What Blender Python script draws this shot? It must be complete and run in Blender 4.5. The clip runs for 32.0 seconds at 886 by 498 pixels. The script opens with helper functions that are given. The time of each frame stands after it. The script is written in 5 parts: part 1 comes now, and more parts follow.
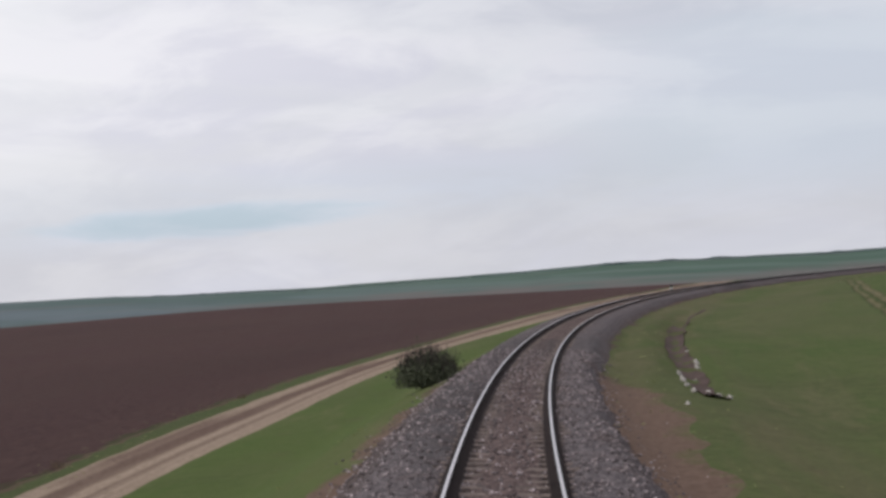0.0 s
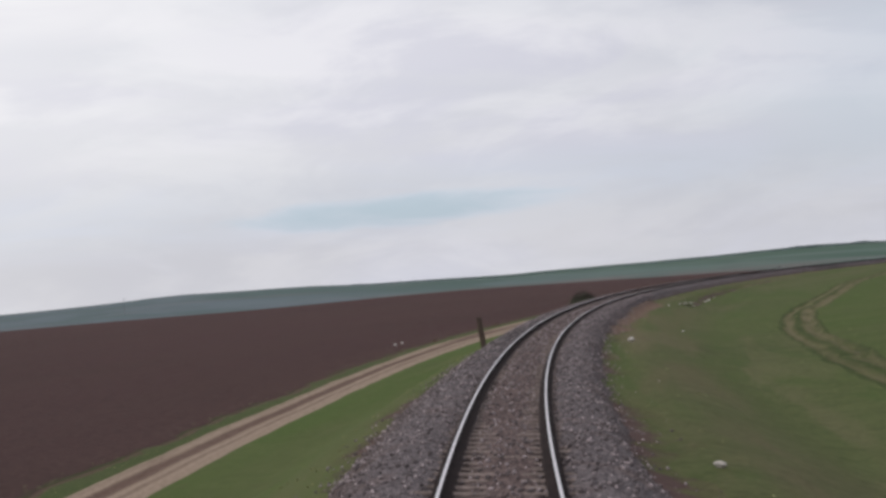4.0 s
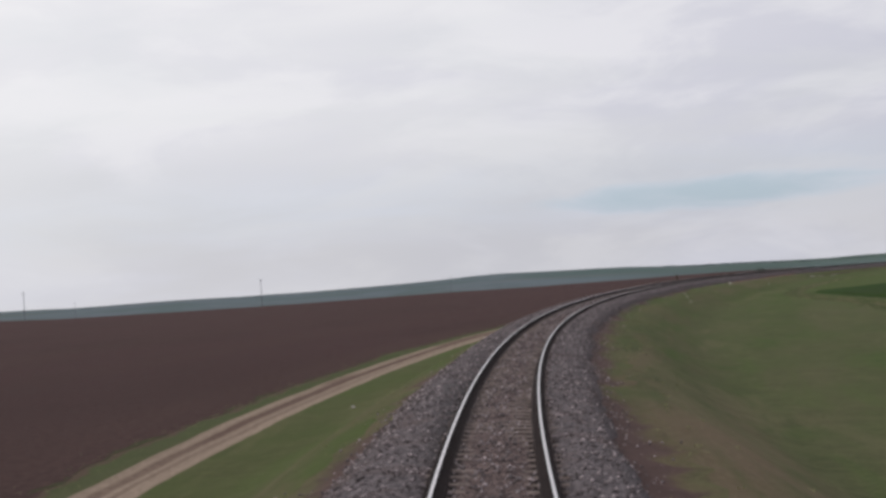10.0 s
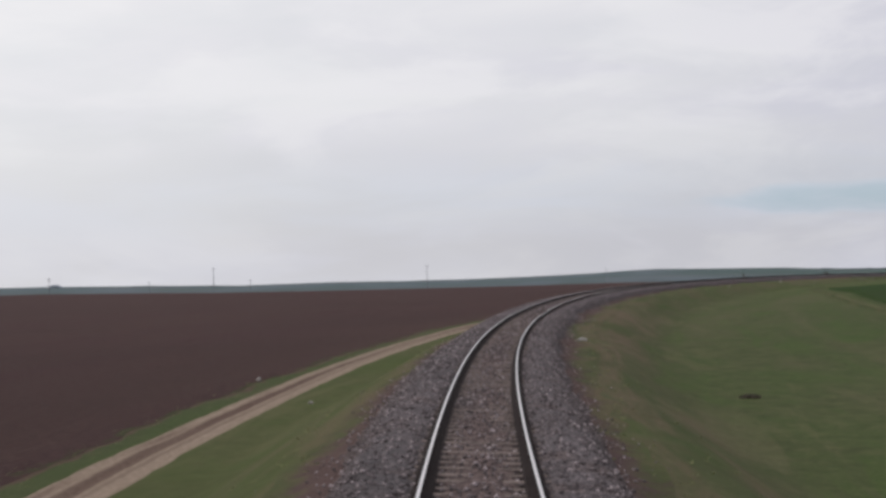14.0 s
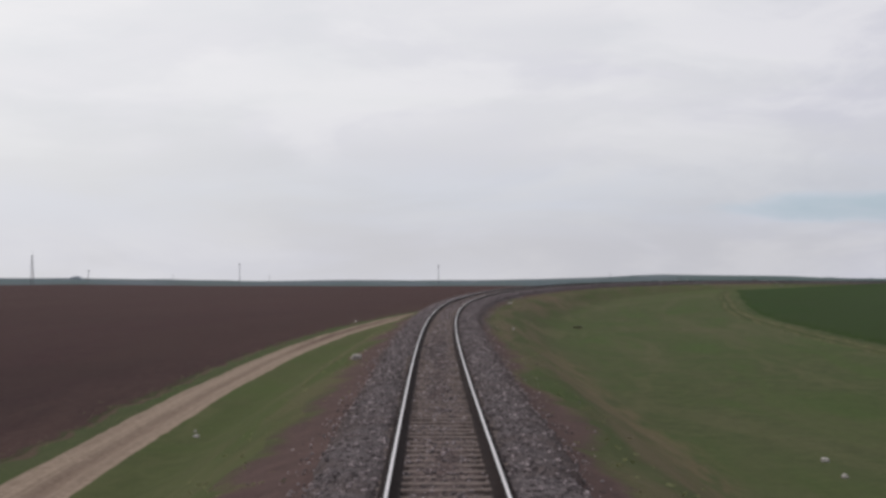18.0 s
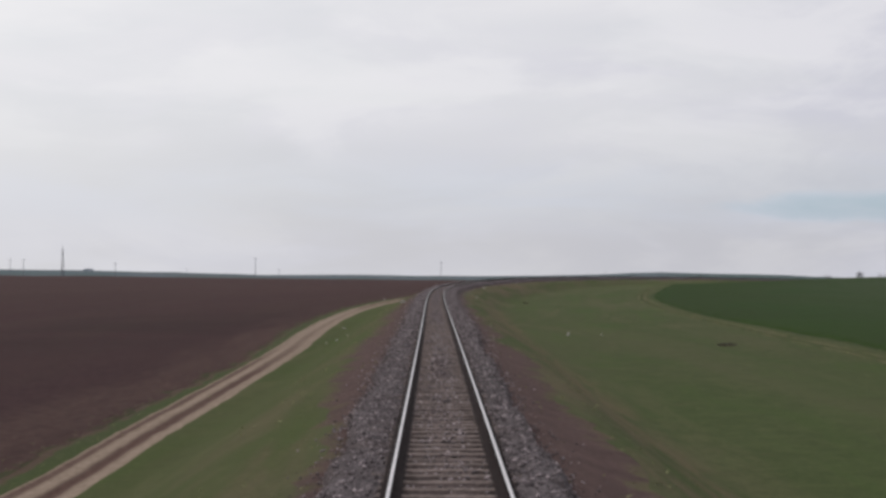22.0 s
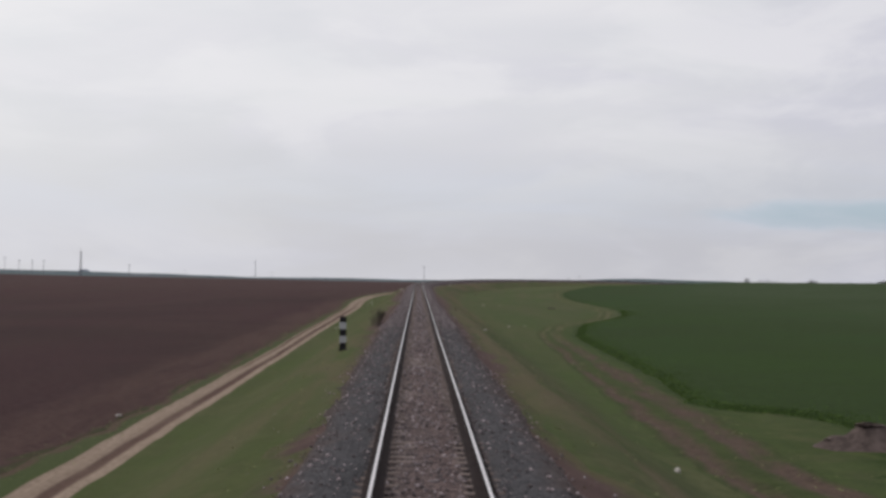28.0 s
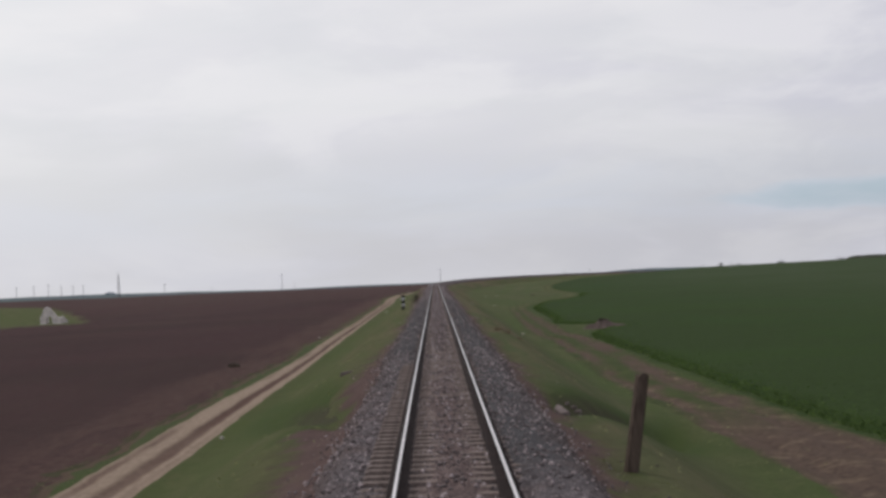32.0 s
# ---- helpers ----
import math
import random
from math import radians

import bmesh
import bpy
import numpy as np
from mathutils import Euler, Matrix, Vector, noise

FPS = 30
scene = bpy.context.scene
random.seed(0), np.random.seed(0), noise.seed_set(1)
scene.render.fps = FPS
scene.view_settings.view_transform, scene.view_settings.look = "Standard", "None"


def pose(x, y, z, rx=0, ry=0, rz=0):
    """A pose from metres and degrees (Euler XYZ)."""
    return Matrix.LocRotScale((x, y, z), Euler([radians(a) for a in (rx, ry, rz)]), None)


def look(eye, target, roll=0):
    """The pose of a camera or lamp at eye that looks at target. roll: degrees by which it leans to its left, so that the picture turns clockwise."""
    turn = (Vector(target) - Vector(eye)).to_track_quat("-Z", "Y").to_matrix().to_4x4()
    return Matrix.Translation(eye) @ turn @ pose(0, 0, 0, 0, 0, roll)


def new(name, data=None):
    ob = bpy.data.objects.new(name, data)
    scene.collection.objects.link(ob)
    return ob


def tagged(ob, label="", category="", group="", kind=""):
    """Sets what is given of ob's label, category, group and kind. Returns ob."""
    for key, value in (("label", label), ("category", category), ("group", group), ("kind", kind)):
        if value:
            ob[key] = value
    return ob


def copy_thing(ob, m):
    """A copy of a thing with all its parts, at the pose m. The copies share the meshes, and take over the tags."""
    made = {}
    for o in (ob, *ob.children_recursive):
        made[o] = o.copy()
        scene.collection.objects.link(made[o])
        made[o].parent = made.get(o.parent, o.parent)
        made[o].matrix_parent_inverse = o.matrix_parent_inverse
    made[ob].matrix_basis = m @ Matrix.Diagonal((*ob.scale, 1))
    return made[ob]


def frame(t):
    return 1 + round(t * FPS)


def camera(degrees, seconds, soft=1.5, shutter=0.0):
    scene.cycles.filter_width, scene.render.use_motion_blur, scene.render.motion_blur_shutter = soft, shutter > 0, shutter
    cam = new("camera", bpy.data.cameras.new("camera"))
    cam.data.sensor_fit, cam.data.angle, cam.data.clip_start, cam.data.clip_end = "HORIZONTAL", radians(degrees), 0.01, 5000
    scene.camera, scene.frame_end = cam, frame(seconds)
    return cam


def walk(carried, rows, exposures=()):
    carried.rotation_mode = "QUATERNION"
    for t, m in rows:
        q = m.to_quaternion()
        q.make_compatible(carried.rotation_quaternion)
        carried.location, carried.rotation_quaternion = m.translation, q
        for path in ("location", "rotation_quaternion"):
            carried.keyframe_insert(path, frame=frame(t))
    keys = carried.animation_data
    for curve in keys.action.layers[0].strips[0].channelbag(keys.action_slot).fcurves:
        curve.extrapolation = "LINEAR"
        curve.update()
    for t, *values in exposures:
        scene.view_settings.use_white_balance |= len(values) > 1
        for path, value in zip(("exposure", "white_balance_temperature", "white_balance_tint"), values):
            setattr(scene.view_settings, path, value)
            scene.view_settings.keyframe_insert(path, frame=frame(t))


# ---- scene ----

# ============ camera and its walk ============
cam = camera(32.4, 32.0, soft=3.2, shutter=0.12)
# seconds, x, y, z, pitch, roll, yaw: backwards along the line at the rear of a train
ROWS = [
    (0, 67.456, 682.903, 4.179, 0.743, 3.995, -26.023),
    (1, 59.073, 665.681, 4.249, 0.699, 4.454, -24.375),
    (2, 51.175, 648.05, 4.299, 0.472, 3.432, -22.441),
    (3, 43.792, 630.019, 4.332, 0.78, 4.635, -20.721),
    (4, 36.958, 611.595, 4.347, 0.799, 4.817, -18.828),
    (5, 30.663, 592.697, 4.347, 0.817, 4.998, -16.914),
    (6, 24.913, 573.235, 4.332, 0.836, 5.171, -14.969),
    (7, 19.748, 553.224, 4.299, 0.898, 4.29, -12.882),
    (8, 15.205, 532.68, 4.237, 0.95, 4.16, -10.837),
    (9, 11.353, 511.835, 4.153, 1.037, 4.732, -8.853),
    (10, 8.224, 490.929, 4.059, 0.984, 4.001, -7.077),
    (11, 5.793, 469.99, 3.963, 1.029, 4.232, -5.195),
    (12, 4.012, 449.045, 3.876, 0.886, 3.206, -3.272),
    (13, 2.791, 428.041, 3.802, 0.996, 2.756, -2.13),
    (14, 2.012, 406.921, 3.728, 0.898, 1.636, -1.125),
    (14.5, 1.751, 396.321, 3.691, 1.1, 0.836, -1.153),
    (15, 1.557, 385.697, 3.655, 1.034, 0.727, -0.893),
    (16, 1.313, 364.375, 3.585, 0.902, 0.508, -0.562),
    (17, 1.183, 342.873, 3.52, 0.77, 0.284, -0.486),
    (18, 1.103, 321.109, 3.462, 0.923, 0.292, -0.699),
    (19, 1.028, 299.081, 3.414, 0.791, -0.568, -0.784),
    (20, 0.946, 276.79, 3.376, 0.73, -0.481, -0.729),
    (21, 0.856, 254.295, 3.347, 0.688, -0.356, -0.64),
    (22, 0.757, 231.657, 3.322, 0.766, -0.269, -0.586),
    (23, 0.652, 208.873, 3.298, 0.891, 0.051, -0.991),
    (24, 0.544, 185.946, 3.271, 0.962, -0.564, -0.988),
    (25, 0.441, 162.909, 3.239, 1.142, -0.257, -1.142),
    (25.5, 0.391, 151.362, 3.224, 1.146, 0.08, -0.941),
    (26, 0.343, 139.797, 3.209, 1.097, -0.091, -0.926),
    (27, 0.248, 116.611, 3.178, 0.999, -0.434, -0.912),
    (27.5, 0.199, 104.99, 3.161, 0.95, -0.605, -0.914),
    (28, 0.148, 93.351, 3.144, 0.937, -0.867, -1.201),
    (29, 0.044, 70.044, 3.105, 0.931, -0.305, -1.08),
    (30, -0.06, 46.716, 3.057, 0.957, -1.12, -1.197),
    (31, -0.144, 23.368, 3, 0.944, 1.25, -1.067),
    (32, -0.174, -0, 2.937, 1.017, 2.659, -0.568),
]

walk(cam, [(t, pose(x, y, z, 90 + pitch, roll, yaw)) for t, x, y, z, pitch, roll, yaw in ROWS],
     exposures=[(0, 0.11), (3, 0.07), (7, 0.0), (12, -0.06), (20, -0.09), (32, -0.11)])

# ============ sky and sun: thin high overcast ============
SUN_ELEV, SUN_AZ = radians(48), radians(-65)
world = bpy.data.worlds.new("world")
scene.world = world
world.use_nodes = True


class Nodes:
    """Short hand for node trees."""

    def __init__(self, tree):
        self.tree = tree

    def add(self, kind, inputs=None, **props):
        n = self.tree.nodes.new(kind)
        for k, v in props.items():
            setattr(n, k, v)
        for k, v in (inputs or {}).items():
            self.set(n.inputs[k], v)
        return n

    def set(self, socket, v):
        if isinstance(v, bpy.types.NodeSocket):
            self.tree.links.new(v, socket)
        else:
            socket.default_value = v

    def math(self, op, a, b=0.0, clamp=False):
        n = self.add("ShaderNodeMath", {0: a, 1: b}, operation=op)
        n.use_clamp = clamp
        return n.outputs[0]

    def smooth(self, v, lo, hi, a=0.0, b=1.0):
        n = self.add("ShaderNodeMapRange", {0: v, 1: lo, 2: hi, 3: a, 4: b}, interpolation_type="SMOOTHSTEP")
        return n.outputs[0]

    def mix(self, f, a, b, blend="MIX"):
        n = self.add("ShaderNodeMix", data_type="RGBA", blend_type=blend)
        self.set(n.inputs[0], f)
        for i, c in ((6, a), (7, b)):
            self.set(n.inputs[i], (*c, 1) if isinstance(c, tuple) and len(c) == 3 else c)
        return n.outputs[2]

    def noise(self, vec, scale, detail=4.0, rough=0.55, dist=0.0):
        n = self.add("ShaderNodeTexNoise", {"Scale": scale, "Detail": detail, "Roughness": rough, "Distortion": dist})
        if vec is not None:
            self.set(n.inputs["Vector"], vec)
        return n.outputs[0]

    def scaled(self, vec, sx, sy, sz):
        return self.add("ShaderNodeMapping", {"Vector": vec, "Scale": (sx, sy, sz)}).outputs[0]


wt = world.node_tree
wt.nodes.clear()
N = Nodes(wt)
sky = N.add("ShaderNodeTexSky", sky_type="NISHITA", sun_disc=False)
sky.sun_elevation, sky.sun_rotation, sky.altitude, sky.dust_density = SUN_ELEV, SUN_AZ, 100, 2.0
tc = N.add("ShaderNodeTexCoord").outputs["Generated"]
sep = N.add("ShaderNodeSeparateXYZ", {0: tc})
az = N.math("ARCTAN2", sep.outputs[0], sep.outputs[1])
el = N.math("ARCSINE", sep.outputs[2])
# the cloud sheet lies in flat streaks: bearing and height stretched apart
flat = N.add("ShaderNodeCombineXYZ", {0: az, 1: N.math("MULTIPLY", el, 4.2), 2: 0.0}).outputs[0]
streak = N.noise(flat, 5.0, 6.0, 0.55, 0.6)
large = N.noise(flat, 1.6, 3.0, 0.5, 0.3)
# thin blue gap low in the sky at bearing 15 degrees
gx = N.math("DIVIDE", N.math("SUBTRACT", az, 0.305), 0.090)
gy = N.math("DIVIDE", N.math("SUBTRACT", el, 0.0415), 0.0085)
gr = N.math("ADD", N.math("MULTIPLY", gx, gx), N.math("MULTIPLY", gy, gy))
gap = N.math("MULTIPLY", N.smooth(N.math("ADD", gr, N.math("MULTIPLY", N.noise(flat, 17.0, 4.0, 0.6, 0.5), 2.4)), 1.0, 3.3, 1.0, 0.0), 0.8)
hx = N.math("DIVIDE", N.math("SUBTRACT", az, 0.72), 0.17)
hy = N.math("DIVIDE", N.math("SUBTRACT", el, 0.10), 0.055)
hr = N.math("ADD", N.math("MULTIPLY", hx, hx), N.math("MULTIPLY", hy, hy))
gap = N.math("MAXIMUM", gap, N.smooth(N.math("ADD", hr, N.math("MULTIPLY", streak, 2.6)), 1.2, 3.4, 0.24, 0.0))
thin = N.math("MAXIMUM", gap, N.smooth(N.math("ADD", streak, N.math("MULTIPLY", large, 0.6)), 0.62, 0.95, 0.34, 0.0))
cloud = N.mix(N.smooth(large, 0.3, 0.7), (0.565, 0.572, 0.65), (0.83, 0.818, 0.855))
cloud = N.mix(N.smooth(streak, 0.42, 0.60, 0.0, 0.80), cloud, (0.60, 0.605, 0.70))
fine = N.noise(N.add("ShaderNodeCombineXYZ", {0: az, 1: N.math("MULTIPLY", el, 3.0), 2: 1.7}).outputs[0], 7.0, 7.0, 0.58, 0.35)
cloud = N.mix(N.smooth(fine, 0.42, 0.62, 0.0, 0.50), cloud, (0.89, 0.88, 0.91))
haze = N.math("MULTIPLY", N.smooth(el, 0.015, 0.045), N.smooth(el, 0.05, 0.085, 1.0, 0.0))
cloud = N.mix(N.math("MULTIPLY", haze, N.smooth(streak, 0.35, 0.6, 0.3, 0.8)), cloud, (0.58, 0.64, 0.75))
# brighter towards the veiled sun
glow = N.smooth(N.math("ADD", N.math("ABSOLUTE", N.math("ADD", az, 0.55)), N.math("MULTIPLY", el, -1.2)), -0.15, 1.0, 0.85, 0.0)
cloud = N.mix(glow, cloud, (0.98, 0.97, 0.98))
cloud = N.mix(N.smooth(el, 0.0, 0.13, 0.5, 0.0), cloud, (0.618, 0.622, 0.678))
cloud = N.mix(N.smooth(az, 0.30, 0.75, 0.0, 0.55), cloud, (0.565, 0.578, 0.635))
cloud = N.mix(gap, cloud, (0.50, 0.64, 0.775))
bg_sky = N.add("ShaderNodeBackground", {"Color": sky.outputs[0], "Strength": 0.10})
bg_cloud = N.add("ShaderNodeBackground", {"Color": cloud, "Strength": 0.985})
mixed = N.add("ShaderNodeMixShader", {0: N.math("SUBTRACT", 1.0, N.math("MULTIPLY", thin, 0.35)), 1: bg_sky.outputs[0], 2: bg_cloud.outputs[0]})
wout = N.add("ShaderNodeOutputWorld", {"Surface": mixed.outputs[0]})

sun = new("sun", bpy.data.lights.new("sun", "SUN"))
sun.data.energy, sun.data.angle, sun.data.color = 1.15, radians(14), (1.0, 0.96, 0.9)
sun.matrix_world = look((0, 0, 50), (-math.sin(SUN_AZ) * math.cos(SUN_ELEV), -math.cos(SUN_AZ) * math.cos(SUN_ELEV), 50 - math.sin(SUN_ELEV)))


# ============ materials ============
def material(name):
    m = bpy.data.materials.new(name)
    m.use_nodes = True
    n = Nodes(m.node_tree)
    return m, n, m.node_tree.nodes["Principled BSDF"]


def rgb(c):
    return (*c, 1)


def done(n, b, c, height, rough=0.95, bump=0.3, dist=0.1, specular=0.06):
    n.set(b.inputs["Base Color"], c)
    b.inputs["Roughness"].default_value = rough
    b.inputs["Specular IOR Level"].default_value = specular
    bp = n.add("ShaderNodeBump", {"Height": height, "Strength": bump, "Distance": dist})
    n.set(b.inputs["Normal"], bp.outputs[0])


def plan_uv(n):
    """s and d of the line, in metres, and both as one vector."""
    uv = n.add("ShaderNodeUVMap", uv_map="plan").outputs[0]
    sp = n.add("ShaderNodeSeparateXYZ", {0: uv})
    return uv, sp.outputs[0], sp.outputs[1]


def band(n, v, lo, hi, soft):
    return n.math("MULTIPLY", n.smooth(v, lo - soft, lo + soft), n.smooth(v, hi - soft, hi + soft, 1.0, 0.0))


def turf(n, foot_all=False):
    """Short spring grass: blades, blotches, dry drifts and worn spots."""
    co = n.add("ShaderNodeTexCoord").outputs["Object"]
    uv, s, d = plan_uv(n)
    fine = n.noise(co, 7.0, 6.0, 0.75)
    mid = n.noise(co, 0.9, 4.0, 0.6, 0.5)
    big = n.noise(co, 0.11, 4.0, 0.6, 0.8)
    c = n.mix(n.smooth(n.math("ADD", n.math("MULTIPLY", fine, 0.5), n.math("MULTIPLY", mid, 0.5)), 0.36, 0.64), rgb((0.047, 0.052, 0.023)), rgb((0.085, 0.091, 0.042)))
    c = n.mix(n.smooth(big, 0.42, 0.64, 0.0, 0.6), c, rgb((0.046, 0.072, 0.020)))
    c = n.mix(n.math("MULTIPLY", n.smooth(d, 5.0, 11.0, 0.0, 0.6), n.smooth(s, 290.0, 350.0, 1.0, 0.4)), c, n.mix(n.smooth(n.math("ADD", n.math("MULTIPLY", fine, 0.5), n.math("MULTIPLY", mid, 0.5)), 0.36, 0.64), rgb((0.042, 0.062, 0.018)), rgb((0.070, 0.094, 0.032))))
    fresh = n.math("MULTIPLY", n.smooth(s, 520.0, 690.0), n.smooth(n.noise(co, 0.06, 4.0, 0.6, 0.5), 0.30, 0.58, 0.15, 0.6))
    c = n.mix(fresh, c, n.mix(n.smooth(fine, 0.35, 0.65), rgb((0.058, 0.078, 0.024)), rgb((0.090, 0.112, 0.038))))
    # broad blotches drawn out along the line: lush, and dry
    blot = n.noise(n.scaled(uv, 0.040, 0.26, 1), 1.0, 4.0, 0.62, 0.7)
    c = n.mix(n.smooth(blot, 0.52, 0.64, 0.0, 0.62), c, n.mix(n.smooth(fine, 0.35, 0.65), rgb((0.040, 0.066, 0.017)), rgb((0.066, 0.100, 0.026))))
    c = n.mix(n.math("MULTIPLY", n.smooth(blot, 0.46, 0.36, 0.0, 0.55), n.math("MAXIMUM", n.smooth(d, 6.0, 12.0, 1.0, 0.3), n.math("MULTIPLY", band(n, s, 345.0, 500.0, 20.0), 0.6))), c, n.mix(n.smooth(fine, 0.35, 0.65), rgb((0.092, 0.086, 0.046)), rgb((0.140, 0.122, 0.070))))
    drift = n.noise(n.scaled(uv, 0.010, 0.13, 1), 1.0, 4.0, 0.5, 0.5)
    mott = n.noise(co, 2.3, 5.0, 0.7, 0.4)
    c = n.mix(n.smooth(mott, 0.52, 0.68, 0.0, 0.55), c, rgb((0.036, 0.047, 0.014)))
    c = n.mix(n.smooth(mott, 0.46, 0.32, 0.0, 0.45), c, rgb((0.108, 0.112, 0.050)))
    c = n.mix(n.smooth(d, -3.2, -2.4, 0.34, 0.0), c, n.mix(n.smooth(s, 560.0, 680.0), rgb((0.068, 0.082, 0.022)), rgb((0.068, 0.106, 0.024))))
    c = n.mix(n.math("MULTIPLY", n.smooth(drift, 0.42, 0.70, 0.0, 0.34), n.smooth(d, -3.2, -2.4, 0.4, 1.0)), c, rgb((0.112, 0.094, 0.058)))
    # dry, worn grass along the foot of the stone bed
    a = n.math("ABSOLUTE", d)
    foot = n.math("MULTIPLY", band(n, a, 2.6, 6.4, 1.5), n.smooth(n.noise(n.scaled(uv, 0.045, 0.35, 1), 1.3, 6.0, 0.6, 0.6), 0.40, 0.62))
    foot = n.math("MULTIPLY", foot, n.smooth(n.math("MULTIPLY", d, -1.0), 2.8, 4.2, 1.0, 0.55))
    if foot_all:
        foot = n.math("MULTIPLY", n.smooth(n.noise(n.scaled(uv, 0.045, 0.35, 1), 1.3, 6.0, 0.6, 0.6), 0.40, 0.62), 0.8)
    c = n.mix(n.math("MULTIPLY", n.math("MULTIPLY", foot, n.smooth(s, 515.0, 585.0, 0.85, 0.3)), n.smooth(s, 50.0, 85.0, 0.4, 1.0)), c, n.mix(n.smooth(fine, 0.3, 0.7), rgb((0.098, 0.070, 0.048)), rgb((0.162, 0.118, 0.080))))
    scar = n.math("ADD", d, n.math("MULTIPLY", n.noise(n.scaled(uv, 0.05, 0.2, 1), 1.0, 3.0), 3.0))
    scar = n.math("MULTIPLY", n.math("MULTIPLY", band(n, scar, 6.9, 9.4, 0.9), band(n, s, 245.0, 420.0, 18.0)), n.smooth(n.noise(n.scaled(uv, 0.12, 0.8, 1), 1.0, 6.0, 0.7, 0.4), 0.38, 0.58, 0.0, 0.85))
    c = n.mix(scar, c, n.mix(n.smooth(fine, 0.3, 0.7), rgb((0.105, 0.076, 0.046)), rgb((0.175, 0.128, 0.082))))
    # lush grass in the culvert's gullies, the hollows' shade put into its dark green
    lg = n.math("ADD", s, n.math("MULTIPLY", d, 4.3))
    rg = n.math("SUBTRACT", s, n.math("MULTIPLY", d, 2.4))
    left = n.math("MULTIPLY", band(n, lg, 24.0, 40.0, 4.0), band(n, d, -8.0, -1.8, 0.6))
    right = n.math("MULTIPLY", band(n, rg, 28.0, 40.0, 2.0), band(n, d, 2.6, 8.8, 0.6))
    c = n.mix(n.math("MULTIPLY", n.math("MAXIMUM", left, right), n.smooth(mid, 0.3, 0.55, 0.45, 0.9)), c, rgb((0.038, 0.060, 0.015)))
    # raw earth of their cut banks
    cut = n.math("MAXIMUM", n.math("MULTIPLY", band(n, lg, 30.5, 35.0, 1.2), band(n, d, -5.6, -1.8, 0.8)), n.math("MULTIPLY", band(n, rg, 33.6, 37.0, 1.0), band(n, d, 2.8, 6.2, 0.6)))
    c = n.mix(n.math("MULTIPLY", cut, n.smooth(n.math("ADD", n.math("MULTIPLY", mid, 0.6), n.math("MULTIPLY", fine, 0.4)), 0.36, 0.52, 0.25, 0.9)), c, rgb((0.044, 0.033, 0.027)))
    c = n.mix(n.smooth(s, 330.0, 480.0, 0.30, 0.0), c, n.mix(n.smooth(fine, 0.35, 0.65), rgb((0.036, 0.047, 0.016)), rgb((0.056, 0.070, 0.025))))
    bare = n.smooth(n.noise(co, 0.33, 6.0, 0.7, 0.3), 0.60, 0.72, 0.0, 0.3)
    c = n.mix(bare, c, rgb((0.085, 0.060, 0.042)))
    return co, uv, s, d, fine, mid, c


def grass_mat():
    m, n, b = material("grass")
    co, uv, s, d, fine, mid, c = turf(n)
    done(n, b, c, n.math("ADD", fine, n.math("MULTIPLY", mid, 1.5)), bump=0.35, dist=0.07)
    return m


def earth_mat():
    """Bare brown earth at the edge of the stone bed, with grass creeping in."""
    m, n, b = material("bare_earth")
    co, uv, s, d, fine, mid, c = turf(n, True)
    e = n.mix(n.smooth(n.math("ADD", n.math("MULTIPLY", fine, 0.6), n.math("MULTIPLY", mid, 0.4)), 0.35, 0.65), rgb((0.066, 0.042, 0.039)), rgb((0.110, 0.072, 0.066)))
    e = n.mix(n.math("MULTIPLY", band(n, s, 690.0, 742.0, 6.0), 0.92), e, n.mix(n.smooth(fine, 0.35, 0.65), rgb((0.100, 0.066, 0.050)), rgb((0.160, 0.108, 0.084))))
    creep = n.smooth(n.math("ADD", n.noise(co, 0.9, 6.0, 0.7, 0.5), n.math("SUBTRACT", n.smooth(n.math("ABSOLUTE", d), 0.0, 1.1, 0.16, -0.20), n.math("MULTIPLY", n.math("MAXIMUM", band(n, s, 690.0, 742.0, 6.0), n.math("MULTIPLY", n.smooth(s, 300.0, 345.0, 0.9, 0.5), band(n, s, 195.0, 400.0, 15.0))), 0.17))), 0.38, 0.64)
    done(n, b, n.mix(creep, e, c), fine, bump=0.6, dist=0.08)
    return m


def edge_turf_mat(name, soil, inner, outer, rank=0.0):
    """Turf that thins out into bare soil towards its edge; v is the distance from that edge."""
    m, n, b = material(name)
    co, uv, s, d, fine, mid, c = turf(n)
    c = n.mix(rank, c, n.mix(n.smooth(fine, 0.35, 0.65), rgb((0.032, 0.044, 0.016)), rgb((0.058, 0.074, 0.028))))
    thin = n.smooth(n.math("ADD", n.noise(n.scaled(uv, 0.25, 0.9, 1), 1.0, 6.0, 0.68, 0.6), n.smooth(d, inner, outer, 0.14, -0.22)), 0.49, 0.62)
    c = n.mix(n.math("MULTIPLY", thin, 0.92), c, rgb(soil))
    done(n, b, c, n.math("ADD", fine, n.math("MULTIPLY", mid, 1.5)), bump=0.35, dist=0.07)
    return m


